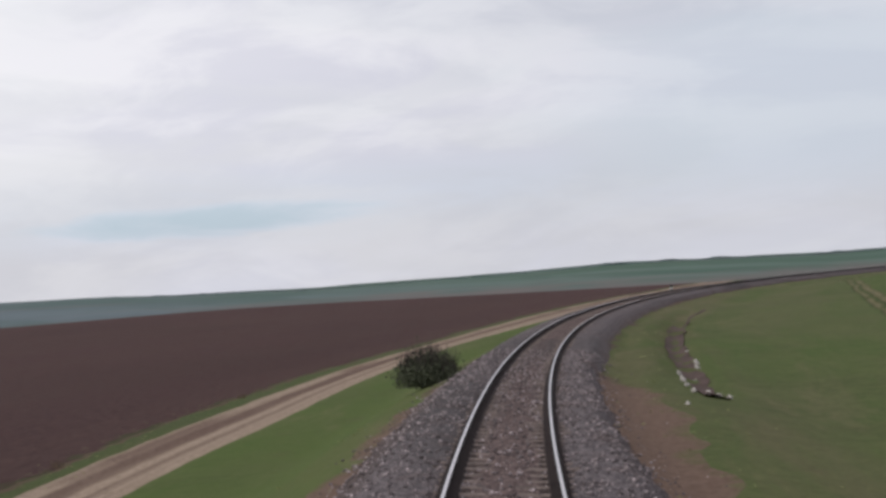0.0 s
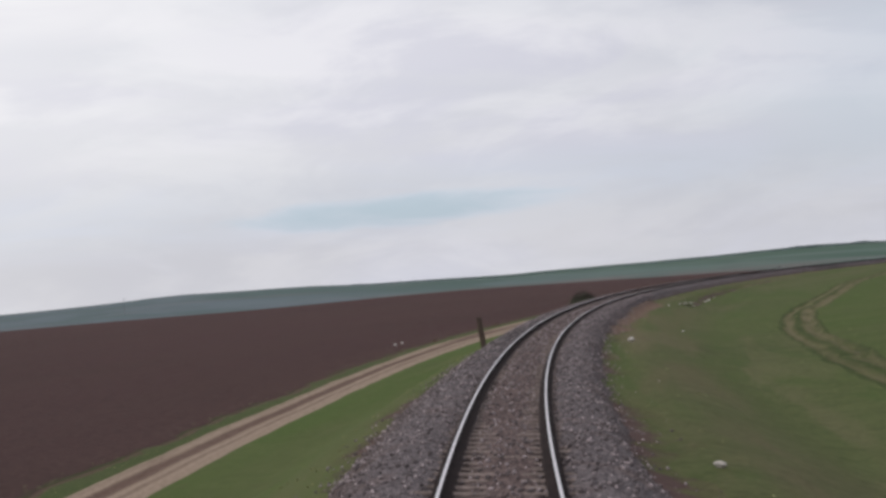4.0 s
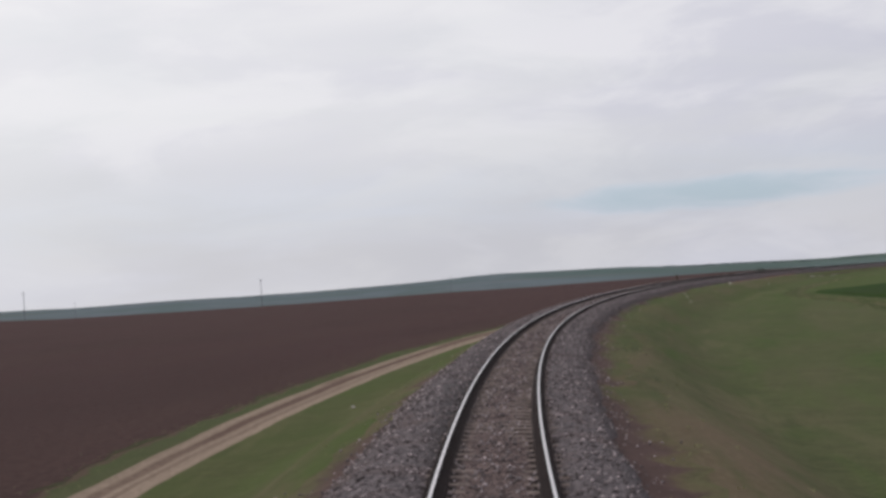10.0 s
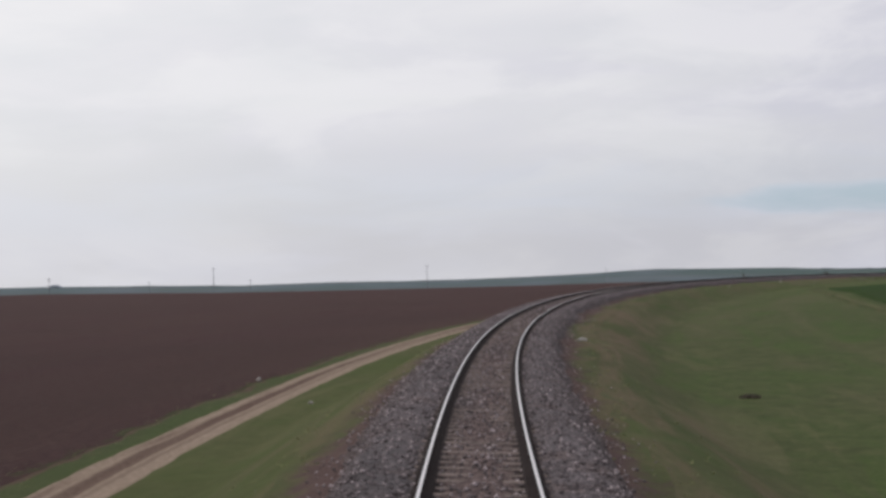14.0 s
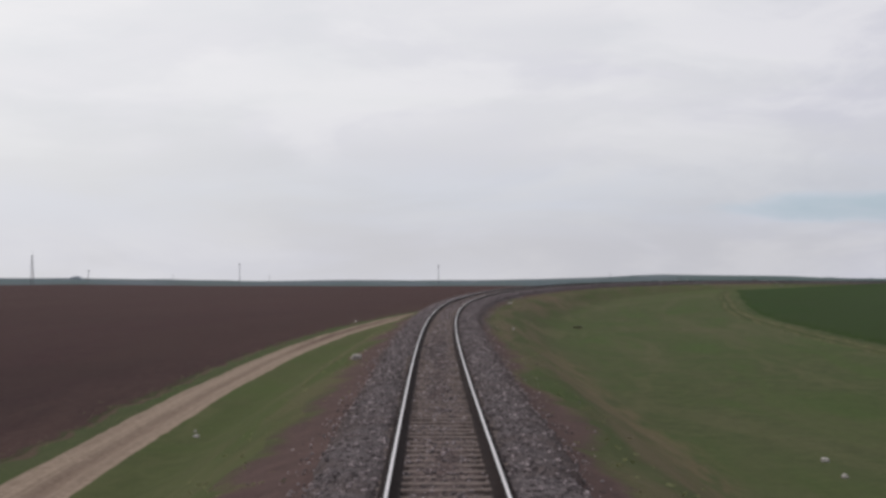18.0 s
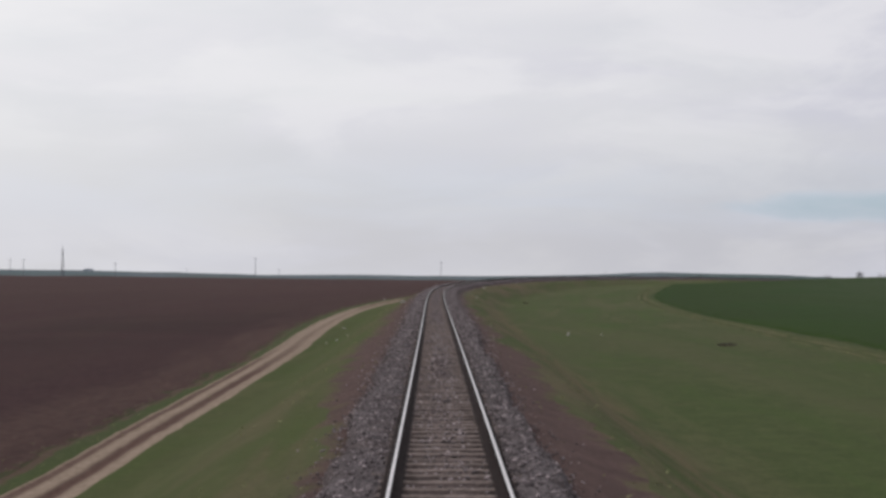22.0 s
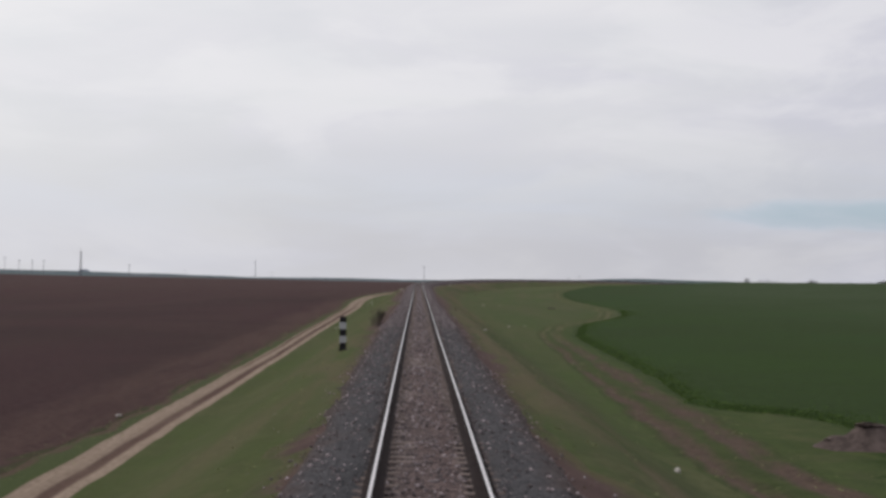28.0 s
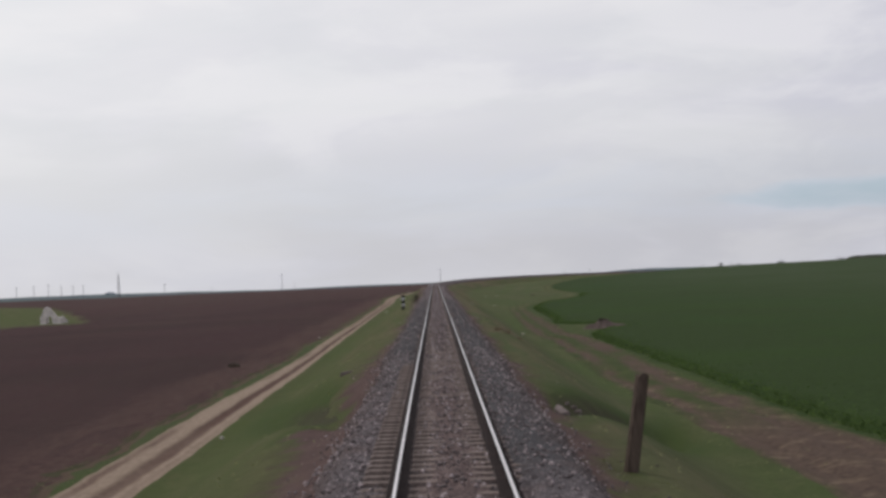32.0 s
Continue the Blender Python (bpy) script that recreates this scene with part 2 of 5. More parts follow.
def fresh_mat():
    """Fresh grass beside the crop, with the first plants of the crop straying into it."""
    m, n, b = material("fresh_grass")
    co, uv, s, d, fine, mid, c = turf(n)
    g = n.mix(n.smooth(n.math("ADD", n.math("MULTIPLY", fine, 0.5), n.math("MULTIPLY", mid, 0.5)), 0.36, 0.64), rgb((0.030, 0.047, 0.013)), rgb((0.053, 0.076, 0.021)))
    c = n.mix(n.math("MULTIPLY", n.smooth(s, 250.0, 340.0, 0.85, 0.25), n.smooth(n.noise(co, 0.25, 4.0, 0.6, 0.5), 0.3, 0.6, 0.5, 1.0)), c, g)
    stray = n.smooth(n.math("ADD", n.noise(co, 1.1, 6.0, 0.68, 0.6), n.smooth(d, -1.8, 0.0, -0.22, 0.12)), 0.48, 0.60, 0.0, 0.85)
    c = n.mix(stray, c, rgb((0.024, 0.043, 0.0100)))
    done(n, b, c, n.math("ADD", fine, n.math("MULTIPLY", mid, 1.5)), bump=0.35, dist=0.07)
    return m


def soil_mat():
    m, n, b = material("plowed_soil")
    co = n.add("ShaderNodeTexCoord").outputs["Object"]
    uv, s, d = plan_uv(n)
    clod = n.noise(co, 2.6, 6.0, 0.75)
    drift = n.noise(n.scaled(uv, 0.006, 0.07, 1), 1.0, 4.0, 0.6, 0.4)
    big = n.noise(co, 0.018, 4.0, 0.6, 0.5)
    c = n.mix(n.smooth(clod, 0.34, 0.66), rgb((0.0385, 0.0200, 0.0212)), rgb((0.0690, 0.0372, 0.0378)))
    c = n.mix(n.smooth(drift, 0.42, 0.68, 0.0, 0.55), c, rgb((0.060, 0.037, 0.032)))
    c = n.mix(n.smooth(big, 0.42, 0.65, 0.0, 0.5), c, rgb((0.036, 0.0225, 0.0210)))
    c = n.mix(n.smooth(n.math("ADD", s, n.math("MULTIPLY", big, 160.0)), 480.0, 640.0, 0.0, 0.45), c, n.mix(n.smooth(clod, 0.34, 0.66), rgb((0.056, 0.032, 0.030)), rgb((0.092, 0.056, 0.051))))
    # dry weeds and trodden soil along the field's edge
    edge = n.math("MULTIPLY", n.smooth(n.math("ADD", d, n.math("MULTIPLY", n.noise(n.scaled(uv, 0.03, 0.3, 1), 1.0, 5.0, 0.65, 0.5), 6.0)), -2.6, 0.8), n.smooth(n.noise(n.scaled(uv, 0.06, 0.6, 1), 1.0, 5.0, 0.65, 0.5), 0.34, 0.58, 0.35, 0.8))
    edge = n.math("MULTIPLY", edge, n.smooth(s, 350.0, 430.0, 1.0, 0.3))
    c = n.mix(edge, c, n.mix(n.smooth(clod, 0.34, 0.66), rgb((0.062, 0.037, 0.033)), rgb((0.104, 0.064, 0.055))))
    weeds = n.smooth(n.math("ADD", n.noise(n.scaled(uv, 0.22, 0.8, 1), 1.0, 6.0, 0.68, 0.6), n.smooth(d, -1.3, 0.2, -0.22, 0.08)), 0.47, 0.58, 0.0, 0.85)
    c = n.mix(weeds, c, rgb((0.050, 0.056, 0.024)))
    furrow = n.noise(n.scaled(uv, 0.02, 1.6, 1), 1.0, 3.0, 0.5, 0.2)
    done(n, b, c, n.math("ADD", clod, furrow), bump=0.8, dist=0.25)
    return m


def road_mat():
    """Dirt road: pale wheel tracks, dark rut and earth between them; v runs across it."""
    m, n, b = material("road_dirt")
    co = n.add("ShaderNodeTexCoord").outputs["Object"]
    uv, s, u = plan_uv(n)
    fine = n.noise(co, 5.0, 6.0, 0.7)
    wob = n.math("ADD", u, n.math("MULTIPLY", n.math("SUBTRACT", n.noise(n.scaled(uv, 0.05, 1.2, 1), 1.0, 6.0, 0.65, 0.4), 0.5), 0.16))
    pale = n.mix(n.smooth(fine, 0.34, 0.66), rgb((0.196, 0.146, 0.110)), rgb((0.300, 0.232, 0.180)))
    dark = n.mix(n.smooth(fine, 0.34, 0.66), rgb((0.068, 0.038, 0.031)), rgb((0.110, 0.066, 0.054)))
    brown = n.mix(n.smooth(fine, 0.34, 0.66), rgb((0.105, 0.072, 0.056)), rgb((0.155, 0.108, 0.085)))
    # the worn hollow between the wheel tracks swings over along the way
    mid = n.smooth(s, 360.0, 500.0, 0.60, 0.37)
    off = n.math("ABSOLUTE", n.math("SUBTRACT", wob, mid))
    worn = n.noise(n.scaled(uv, 0.020, 0.5, 1), 1.0, 4.0, 0.6, 0.3)
    lanes = n.noise(n.scaled(uv, 0.01, 9.0, 1), 1.0, 3.0, 0.6, 0.2)
    pale = n.mix(n.smooth(lanes, 0.48, 0.66, 0.0, 0.38), pale, brown)
    even = n.math("SUBTRACT", 1.0, n.math("MULTIPLY", band(n, s, 338.0, 440.0, 14.0), 0.75))
    c = n.mix(n.math("MULTIPLY", n.math("MULTIPLY", n.smooth(off, 0.10, 0.19, 1.0, 0.0), even), n.smooth(worn, 0.30, 0.50, 0.55, 0.95)), pale, brown)
    c = n.mix(n.math("MULTIPLY", n.math("MULTIPLY", even, n.smooth(n.math("ABSOLUTE", n.math("SUBTRACT", off, 0.02)), 0.04, 0.12, 1.0, 0.0)), n.math("MULTIPLY", n.smooth(worn, 0.38, 0.56, 0.35, 0.95), n.smooth(s, 400.0, 460.0, 1.0, 0.5))), c, dark)
    verge_side = n.math("MULTIPLY", band(n, wob, 0.06, 0.23, 0.05), n.math("MAXIMUM", band(n, s, 190.0, 345.0, 30.0), n.smooth(n.noise(n.scaled(uv, 0.03, 0.3, 1), 1.0, 3.0), 0.48, 0.62, 0.0, 0.8)))
    c = n.mix(n.math("MULTIPLY", verge_side, n.math("MULTIPLY", even, 0.85)), c, dark)
    c = n.mix(n.math("MULTIPLY", band(n, wob, 0.66, 0.73, 0.03), n.smooth(s, 400.0, 470.0, 0.0, 0.75)), c, brown)
    edge = n.math("ADD", n.smooth(wob, -0.06, 0.05, 1.0, 0.0), n.smooth(wob, 0.95, 1.06))
    c = n.mix(n.math("MULTIPLY", edge, 0.7), c, rgb((0.090, 0.075, 0.045)))
    done(n, b, c, fine, bump=0.4, dist=0.06)
    return m


def path_mat():
    """Farm track over the meadow: two earthy ruts with turf between; v runs across it."""
    m, n, b = material("farm_track")
    co = n.add("ShaderNodeTexCoord").outputs["Object"]
    uv, s, u = plan_uv(n)
    fine = n.noise(co, 5.0, 6.0, 0.7)
    mid = n.noise(co, 0.8, 5.0, 0.65, 0.4)
    g = n.mix(n.smooth(n.math("ADD", n.math("MULTIPLY", fine, 0.5), n.math("MULTIPLY", mid, 0.5)), 0.36, 0.64), rgb((0.032, 0.044, 0.014)), rgb((0.060, 0.076, 0.026)))
    wob = n.math("ADD", u, n.math("MULTIPLY", n.math("SUBTRACT", n.noise(n.scaled(uv, 0.10, 1.0, 1), 1.0, 5.0, 0.65, 0.5), 0.5), 0.5))
    torn = n.noise(n.scaled(uv, 0.11, 1.3, 1), 1.0, 6.0, 0.7, 0.6)
    ruts = n.math("MAXIMUM", band(n, wob, 0.12, 0.34, 0.09), band(n, wob, 0.56, 0.92, 0.09))
    ruts = n.math("MULTIPLY", ruts, n.smooth(torn, 0.34, 0.54, 0.15, 1.0))
    ruts = n.math("MAXIMUM", ruts, n.math("MULTIPLY", band(n, wob, 0.0, 1.0, 0.15), n.math("MULTIPLY", n.smooth(torn, 0.54, 0.62), n.smooth(s, 100.0, 160.0, 0.9, 0.25))))
    ruts = n.math("MAXIMUM", ruts, n.math("MULTIPLY", n.math("MULTIPLY", band(n, wob, 0.02, 0.98, 0.12), n.smooth(torn, 0.30, 0.44)), n.smooth(s, 50.0, 70.0, 1.0, 0.0)))
    brown = n.mix(n.smooth(fine, 0.3, 0.7), rgb((0.050, 0.034, 0.028)), rgb((0.112, 0.078, 0.060)))
    tan = n.mix(n.smooth(fine, 0.3, 0.7), rgb((0.125, 0.105, 0.060)), rgb((0.185, 0.150, 0.095)))
    straw = n.smooth(n.noise(co, 0.9, 6.0, 0.72, 0.8), 0.52, 0.66, 0.0, 0.75)
    brown = n.mix(n.math("MULTIPLY", straw, n.smooth(s, 70.0, 110.0, 1.0, 0.2)), brown, rgb((0.185, 0.138, 0.094)))
    far = n.smooth(s, 215.0, 270.0)
    e = n.mix(far, brown, tan)
    done(n, b, n.mix(n.math("MULTIPLY", ruts, n.math("MAXIMUM", n.smooth(s, 180.0, 250.0, 1.0, 0.45), n.smooth(s, 640.0, 720.0, 0.0, 0.75))), g, e), fine, bump=0.5, dist=0.09)
    return m


def crop_mat():
    m, n, b = material("young_crop")
    co = n.add("ShaderNodeTexCoord").outputs["Object"]
    fine = n.noise(co, 3.0, 6.0, 0.75)
    big = n.noise(co, 0.03, 5.0, 0.6, 0.5)
    uv, s, d = plan_uv(n)
    rows = n.noise(n.scaled(uv, 0.016, 0.055, 1), 1.0, 5.0, 0.62, 0.6)
    c = n.mix(n.smooth(fine, 0.34, 0.66), rgb((0.0178, 0.0325, 0.0076)), rgb((0.0320, 0.0550, 0.0132)))
    c = n.mix(n.smooth(big, 0.42, 0.64, 0.0, 0.45), c, rgb((0.027, 0.055, 0.0090)))
    # distance haze on the rise, put into the crop's colour as lighter, greyer green
    thin = n.math("MULTIPLY", n.smooth(d, 26.0, 85.0), n.smooth(rows, 0.36, 0.58, 0.5, 1.0))
    c = n.mix(thin, c, n.mix(n.smooth(fine, 0.34, 0.66), rgb((0.034, 0.049, 0.0215)), rgb((0.050, 0.070, 0.032))))
    c = n.mix(n.smooth(rows, 0.52, 0.66, 0.0, 0.5), c, rgb((0.022, 0.049, 0.0100)))
    done(n, b, c, fine, bump=0.5, dist=0.15)
    return m


def ballast_mat():
    m, n, b = material("ballast")
    co = n.add("ShaderNodeTexCoord").outputs["Object"]
    uv, s, d = plan_uv(n)
    cells = n.add("ShaderNodeTexVoronoi", {"Vector": co, "Scale": 16.0, "Randomness": 1.0})
    tone = n.add("ShaderNodeSeparateColor", {0: cells.outputs["Color"]}).outputs[0]
    mid = n.noise(co, 0.7, 5.0, 0.65, 0.4)
    c = n.mix(n.smooth(tone, 0.05, 1.0), rgb((0.060, 0.051, 0.055)), rgb((0.178, 0.153, 0.159)))
    brown = n.mix(n.smooth(tone, 0.05, 1.0), rgb((0.052, 0.036, 0.035)), rgb((0.172, 0.124, 0.116)))
    a = n.math("ABSOLUTE", d)
    c = n.mix(n.math("MAXIMUM", n.smooth(a, 0.62, 0.95, 0.9, 0.0), n.smooth(mid, 0.5, 0.68, 0.0, 0.6)), c, brown)
    c = n.mix(n.smooth(n.noise(n.scaled(uv, 0.03, 0.35, 1), 1.0, 4.0, 0.6), 0.52, 0.66, 0.0, 0.55), c, rgb((0.052, 0.050, 0.052)))
    # newer, darker stone laid on the shoulders of one stretch
    since = n.smooth(d, -0.2, 0.2, 51.0, 20.0)
    newer = n.math("MULTIPLY", n.math("MULTIPLY", n.smooth(n.math("SUBTRACT", s, since), -2.0, 5.0), n.smooth(s, 160.0, 182.0, 1.0, 0.0)), n.smooth(a, 0.85, 1.0))
    c = n.mix(n.math("MULTIPLY", newer, 0.75), c, n.mix(n.smooth(tone, 0.05, 1.0), rgb((0.033, 0.034, 0.037)), rgb((0.078, 0.079, 0.084))))
    # old, grimy stone where the bed is narrow
    c = n.mix(n.math("MULTIPLY", band(n, s, 195.0, 410.0, 15.0), n.smooth(mid, 0.35, 0.6, 0.2, 0.5)), c, n.mix(n.smooth(tone, 0.05, 1.0), rgb((0.042, 0.034, 0.034)), rgb((0.110, 0.090, 0.088))))
    # brake dust and grease beside the rails, with the rails' shade painted in
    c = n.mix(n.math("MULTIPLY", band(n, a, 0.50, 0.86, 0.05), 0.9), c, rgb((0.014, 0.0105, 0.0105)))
    # earth working up through the edge of the bed
    c = n.mix(n.math("MULTIPLY", n.smooth(n.math("SUBTRACT", n.math("ADD", a, n.math("MULTIPLY", mid, 1.6)), n.smooth(s, 400.0, 470.0, 0.0, 0.45)), 2.25, 3.05), 0.88), c, n.mix(n.smooth(tone, 0.05, 1.0), rgb((0.058, 0.043, 0.041)), rgb((0.112, 0.085, 0.080))))
    done(n, b, c, n.math("SUBTRACT", 1.0, cells.outputs["Distance"]), bump=0.9, dist=0.05)
    return m


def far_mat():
    """Fields, woods and fallow strips of the far hills, distance haze put into their colours."""
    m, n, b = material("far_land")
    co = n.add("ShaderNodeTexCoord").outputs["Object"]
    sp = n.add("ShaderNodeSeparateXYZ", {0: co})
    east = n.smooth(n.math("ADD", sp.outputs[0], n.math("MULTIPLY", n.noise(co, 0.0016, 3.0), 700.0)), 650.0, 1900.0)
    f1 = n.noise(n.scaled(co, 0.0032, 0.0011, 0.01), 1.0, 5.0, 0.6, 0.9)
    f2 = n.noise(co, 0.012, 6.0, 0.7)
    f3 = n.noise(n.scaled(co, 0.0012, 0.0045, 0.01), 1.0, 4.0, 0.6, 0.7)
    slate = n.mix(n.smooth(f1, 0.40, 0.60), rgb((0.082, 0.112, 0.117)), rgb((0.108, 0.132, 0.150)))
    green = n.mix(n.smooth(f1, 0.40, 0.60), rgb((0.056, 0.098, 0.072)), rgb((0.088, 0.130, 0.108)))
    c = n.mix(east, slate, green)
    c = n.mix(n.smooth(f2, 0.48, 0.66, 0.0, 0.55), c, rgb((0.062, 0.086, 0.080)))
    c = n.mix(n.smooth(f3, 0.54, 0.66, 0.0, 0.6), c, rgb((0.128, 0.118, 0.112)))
    # pinkish haze low in the valley, put into the colour
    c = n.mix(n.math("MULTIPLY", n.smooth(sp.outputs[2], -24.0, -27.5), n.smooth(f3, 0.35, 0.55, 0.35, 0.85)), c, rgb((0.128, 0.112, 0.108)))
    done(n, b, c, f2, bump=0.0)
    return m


VERGE = edge_turf_mat("field_verge", (0.082, 0.054, 0.041), 0.0, 0.8, 0.55)
FRESH = fresh_mat()
FALLOW = edge_turf_mat("fallow_turf", (0.046, 0.030, 0.026), -1.0, -9.0)
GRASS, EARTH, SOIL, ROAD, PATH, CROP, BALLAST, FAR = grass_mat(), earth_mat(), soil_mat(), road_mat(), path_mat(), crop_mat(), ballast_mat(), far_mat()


def plain_mat(name, col, rough=0.7, metal=0.0, var=0.25, size=0.3, bump=0.2, island=0.0, stretch=(1, 1, 1)):
    """One surface with grain and blotches; island: the most that single pieces differ."""
    m, n, b = material(name)
    co = n.scaled(n.add("ShaderNodeTexCoord").outputs["Object"], *stretch)
    f = n.noise(co, 1 / size, 5.0, 0.65)
    blot = n.noise(co, 0.21 / size, 3.0, 0.6)
    lo, hi = tuple(v * (1 - var) for v in col), tuple(min(1, v * (1 + var)) for v in col)
    c = n.mix(n.smooth(n.math("ADD", n.math("MULTIPLY", f, 0.6), n.math("MULTIPLY", blot, 0.4)), 0.34, 0.66), rgb(lo), rgb(hi))
    if island:
        r = n.add("ShaderNodeNewGeometry").outputs["Random Per Island"]
        c = n.mix(n.math("POWER", r, 2.4 if island > 4 else 1.8), c, rgb(tuple(min(0.9, v * island) for v in col)))
    n.set(b.inputs["Base Color"], c)
    b.inputs["Roughness"].default_value, b.inputs["Metallic"].default_value = rough, metal
    b.inputs["Specular IOR Level"].default_value = 0.5 if metal else 0.08
    bp = n.add("ShaderNodeBump", {"Height": f, "Strength": bump, "Distance": size * 0.1})
    n.set(b.inputs["Normal"], bp.outputs[0])
    return m


STEEL = plain_mat("worn_rail_steel", (0.66, 0.63, 0.635), 0.30, 1.0, 0.10, 0.4, 0.04)
RUST = plain_mat("rusty_rail", (0.024, 0.0165, 0.0160), 0.9, 0.0, 0.35, 0.1)
SLEEPER = plain_mat("sleeper_concrete", (0.152, 0.120, 0.109), 0.95, 0.0, 0.45, 0.12, 0.4)
STONE = plain_mat("ballast_stone", (0.098, 0.083, 0.084), 0.95, 0.0, 0.3, 0.05, 0.0, island=4.6)
WOOD = plain_mat("weathered_wood", (0.082, 0.062, 0.050), 0.95, 0.0, 0.45, 0.05, 0.8, stretch=(1, 1, 0.12))
STUMP = plain_mat("rusty_iron", (0.095, 0.070, 0.050), 0.9, 0.0, 0.4, 0.06, 0.6)
WHITE = plain_mat("chalky_white_paint", (0.43, 0.43, 0.44), 0.85, 0.0, 0.18, 0.12)
BLACK = plain_mat("faded_black_paint", (0.026, 0.025, 0.027), 0.85, 0.0, 0.3, 0.12)
LIME = plain_mat("pale_limestone", (0.44, 0.41, 0.38), 0.95, 0.0, 0.28, 0.25, 0.6)
RUIN = plain_mat("ruined_whitewash", (0.56, 0.51, 0.49), 0.95, 0.0, 0.3, 0.8, 0.4)
DITCH = plain_mat("dark_wet_earth", (0.074, 0.051, 0.046), 0.95, 0.0, 0.35, 0.4, 0.5)
SLAB = plain_mat("dirty_concrete", (0.094, 0.072, 0.065), 0.95, 0.0, 0.4, 0.25, 0.6)
COPING = plain_mat("pinkish_old_concrete", (0.150, 0.122, 0.118), 0.95, 0.0, 0.35, 0.2, 0.6)
BARROW_TURF = plain_mat("barrow_turf", (0.062, 0.068, 0.050), 0.95, 0.0, 0.3, 3.0, 0.4)
TUSSOCK = plain_mat("coarse_dull_grass", (0.115, 0.098, 0.078), 0.95, 0.0, 0.3, 0.2, 0.0, island=1.5)
BLADE = plain_mat("crop_blade", (0.068, 0.106, 0.031), 0.9, 0.0, 0.3, 0.4, 0.0, island=1.6)
MAST = plain_mat("mast_grey", (0.19, 0.19, 0.215), 0.8, 0.0, 0.1, 1.0, 0.0)
LEAF = plain_mat("dark_leaf", (0.068, 0.074, 0.050), 0.85, 0.0, 0.3, 0.2, 0.0, island=2.0)
STRAW = plain_mat("dry_stalks", (0.125, 0.092, 0.060), 0.95, 0.0, 0.3, 0.1, 0.0, island=1.6)
# bare twigs again, lightened by haze put into the colour
HAZED_TWIG = plain_mat("hazed_far_twigs", (0.150, 0.142, 0.155), 0.95, 0.0, 0.3, 0.3, 0.0)
# blue-grey distance haze is put into the woods' base colour
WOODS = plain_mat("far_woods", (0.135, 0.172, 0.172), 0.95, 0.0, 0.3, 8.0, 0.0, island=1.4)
TWIG = plain_mat("bare_twig", (0.062, 0.052, 0.048), 0.95, 0.0, 0.3, 0.1, 0.0)
# the copse's haze is mixed into its pale blue base colour
COPSE = plain_mat("haze_tinted_trees", (0.34, 0.38, 0.44), 0.9, 0.0, 0.2, 2.0, 0.0)
TUFT = plain_mat("grass_tuft", (0.165, 0.170, 0.082), 0.9, 0.0, 0.3, 0.3, 0.0, island=1.7)

# ============ the line: plan, level and cant along s (metres from the walk's end) ============
CURVE = [(-900, 0.0), (-130, 0.0), (-60, 0.270), (-20, 0.270), (40, 0.025), (100, -0.023), (160, 0.023), (220, -0.010), (280, -0.022), (340, 0.014), (400, 0.600), (460, 1.472), (520, 1.646), (580, 1.700), (640, 1.714), (700, 1.603), (760, 1.630), (820, 1.668), (880, 1.696), (940, 1.718), (1000, 1.734), (1060, 1.747), (1120, 1.757), (1180, 1.765), (1240, 1.772), (1300, 1.778), (1600, 1.778)]
LEVEL = [(-50, 0.04), (50, 0.31), (180, 0.51), (310, 0.68), (440, 1.08), (570, 1.57), (700, 1.39), (830, 0.36), (960, -0.94), (1090, -2.23), (1220, -3.52), (1350, -4.82), (1600, -7.4)]
DS = 1.0
SS = np.arange(-900.0, 1600.0, DS)
KK = np.interp(SS, [a for a, _ in CURVE], [b / 1000 for _, b in CURVE])
TH = np.concatenate([[0], np.cumsum((KK[1:] + KK[:-1]) / 2 * DS)])
TH -= np.interp(0, SS, TH)
XX = np.concatenate([[0], np.cumsum(np.sin((TH[1:] + TH[:-1]) / 2) * DS)])
YY = np.concatenate([[0], np.cumsum(np.cos((TH[1:] + TH[:-1]) / 2) * DS)])
XX -= np.interp(0, SS, XX)
YY -= np.interp(0, SS, YY)


def rail_level(s):
    xn, yn = np.array([a for a, _ in LEVEL], float), np.array([b for _, b in LEVEL], float)
    i = np.clip(np.searchsorted(xn, s) - 1, 0, len(xn) - 2)
    w = xn[i + 1] - xn[i]
    u = np.clip((s - xn[i]) / w, 0, 1)
    g = np.gradient(yn, xn)
    return (2 * u**3 - 3 * u**2 + 1) * yn[i] + (u**3 - 2 * u**2 + u) * w * g[i] + (3 * u**2 - 2 * u**3) * yn[i + 1] + (u**3 - u**2) * w * g[i + 1]


CANT = 2.674  # degrees of cant at one per thousand of curvature


def cant(s):
    return np.radians(CANT) * np.interp(s, SS, KK) * 1000


def plan(s, d):
    """World x, y at s along the line and d to its right."""
    th = np.interp(s, SS, TH)
    return np.interp(s, SS, XX) + d * np.cos(th), np.interp(s, SS, YY) - d * np.sin(th)


def lattice(ix, iy, seed):
    v = np.sin(ix * 127.1 + iy * 311.7 + seed * 74.7) * 43758.5453
    return (v - np.floor(v)) * 2 - 1


def vnoise(x, y, seed=0.0):
    """Smooth uneven values from -1 to 1, for arrays."""
    x, y = np.broadcast_arrays(np.asarray(x, float), np.asarray(y, float))
    ix, iy = np.floor(x), np.floor(y)
    u, v = x - ix, y - iy
    u, v = u * u * (3 - 2 * u), v * v * (3 - 2 * v)
    a, b = lattice(ix, iy, seed), lattice(ix + 1, iy, seed)
    c, d = lattice(ix, iy + 1, seed), lattice(ix + 1, iy + 1, seed)
    return (a + (b - a) * u) * (1 - v) + (c + (d - c) * u) * v


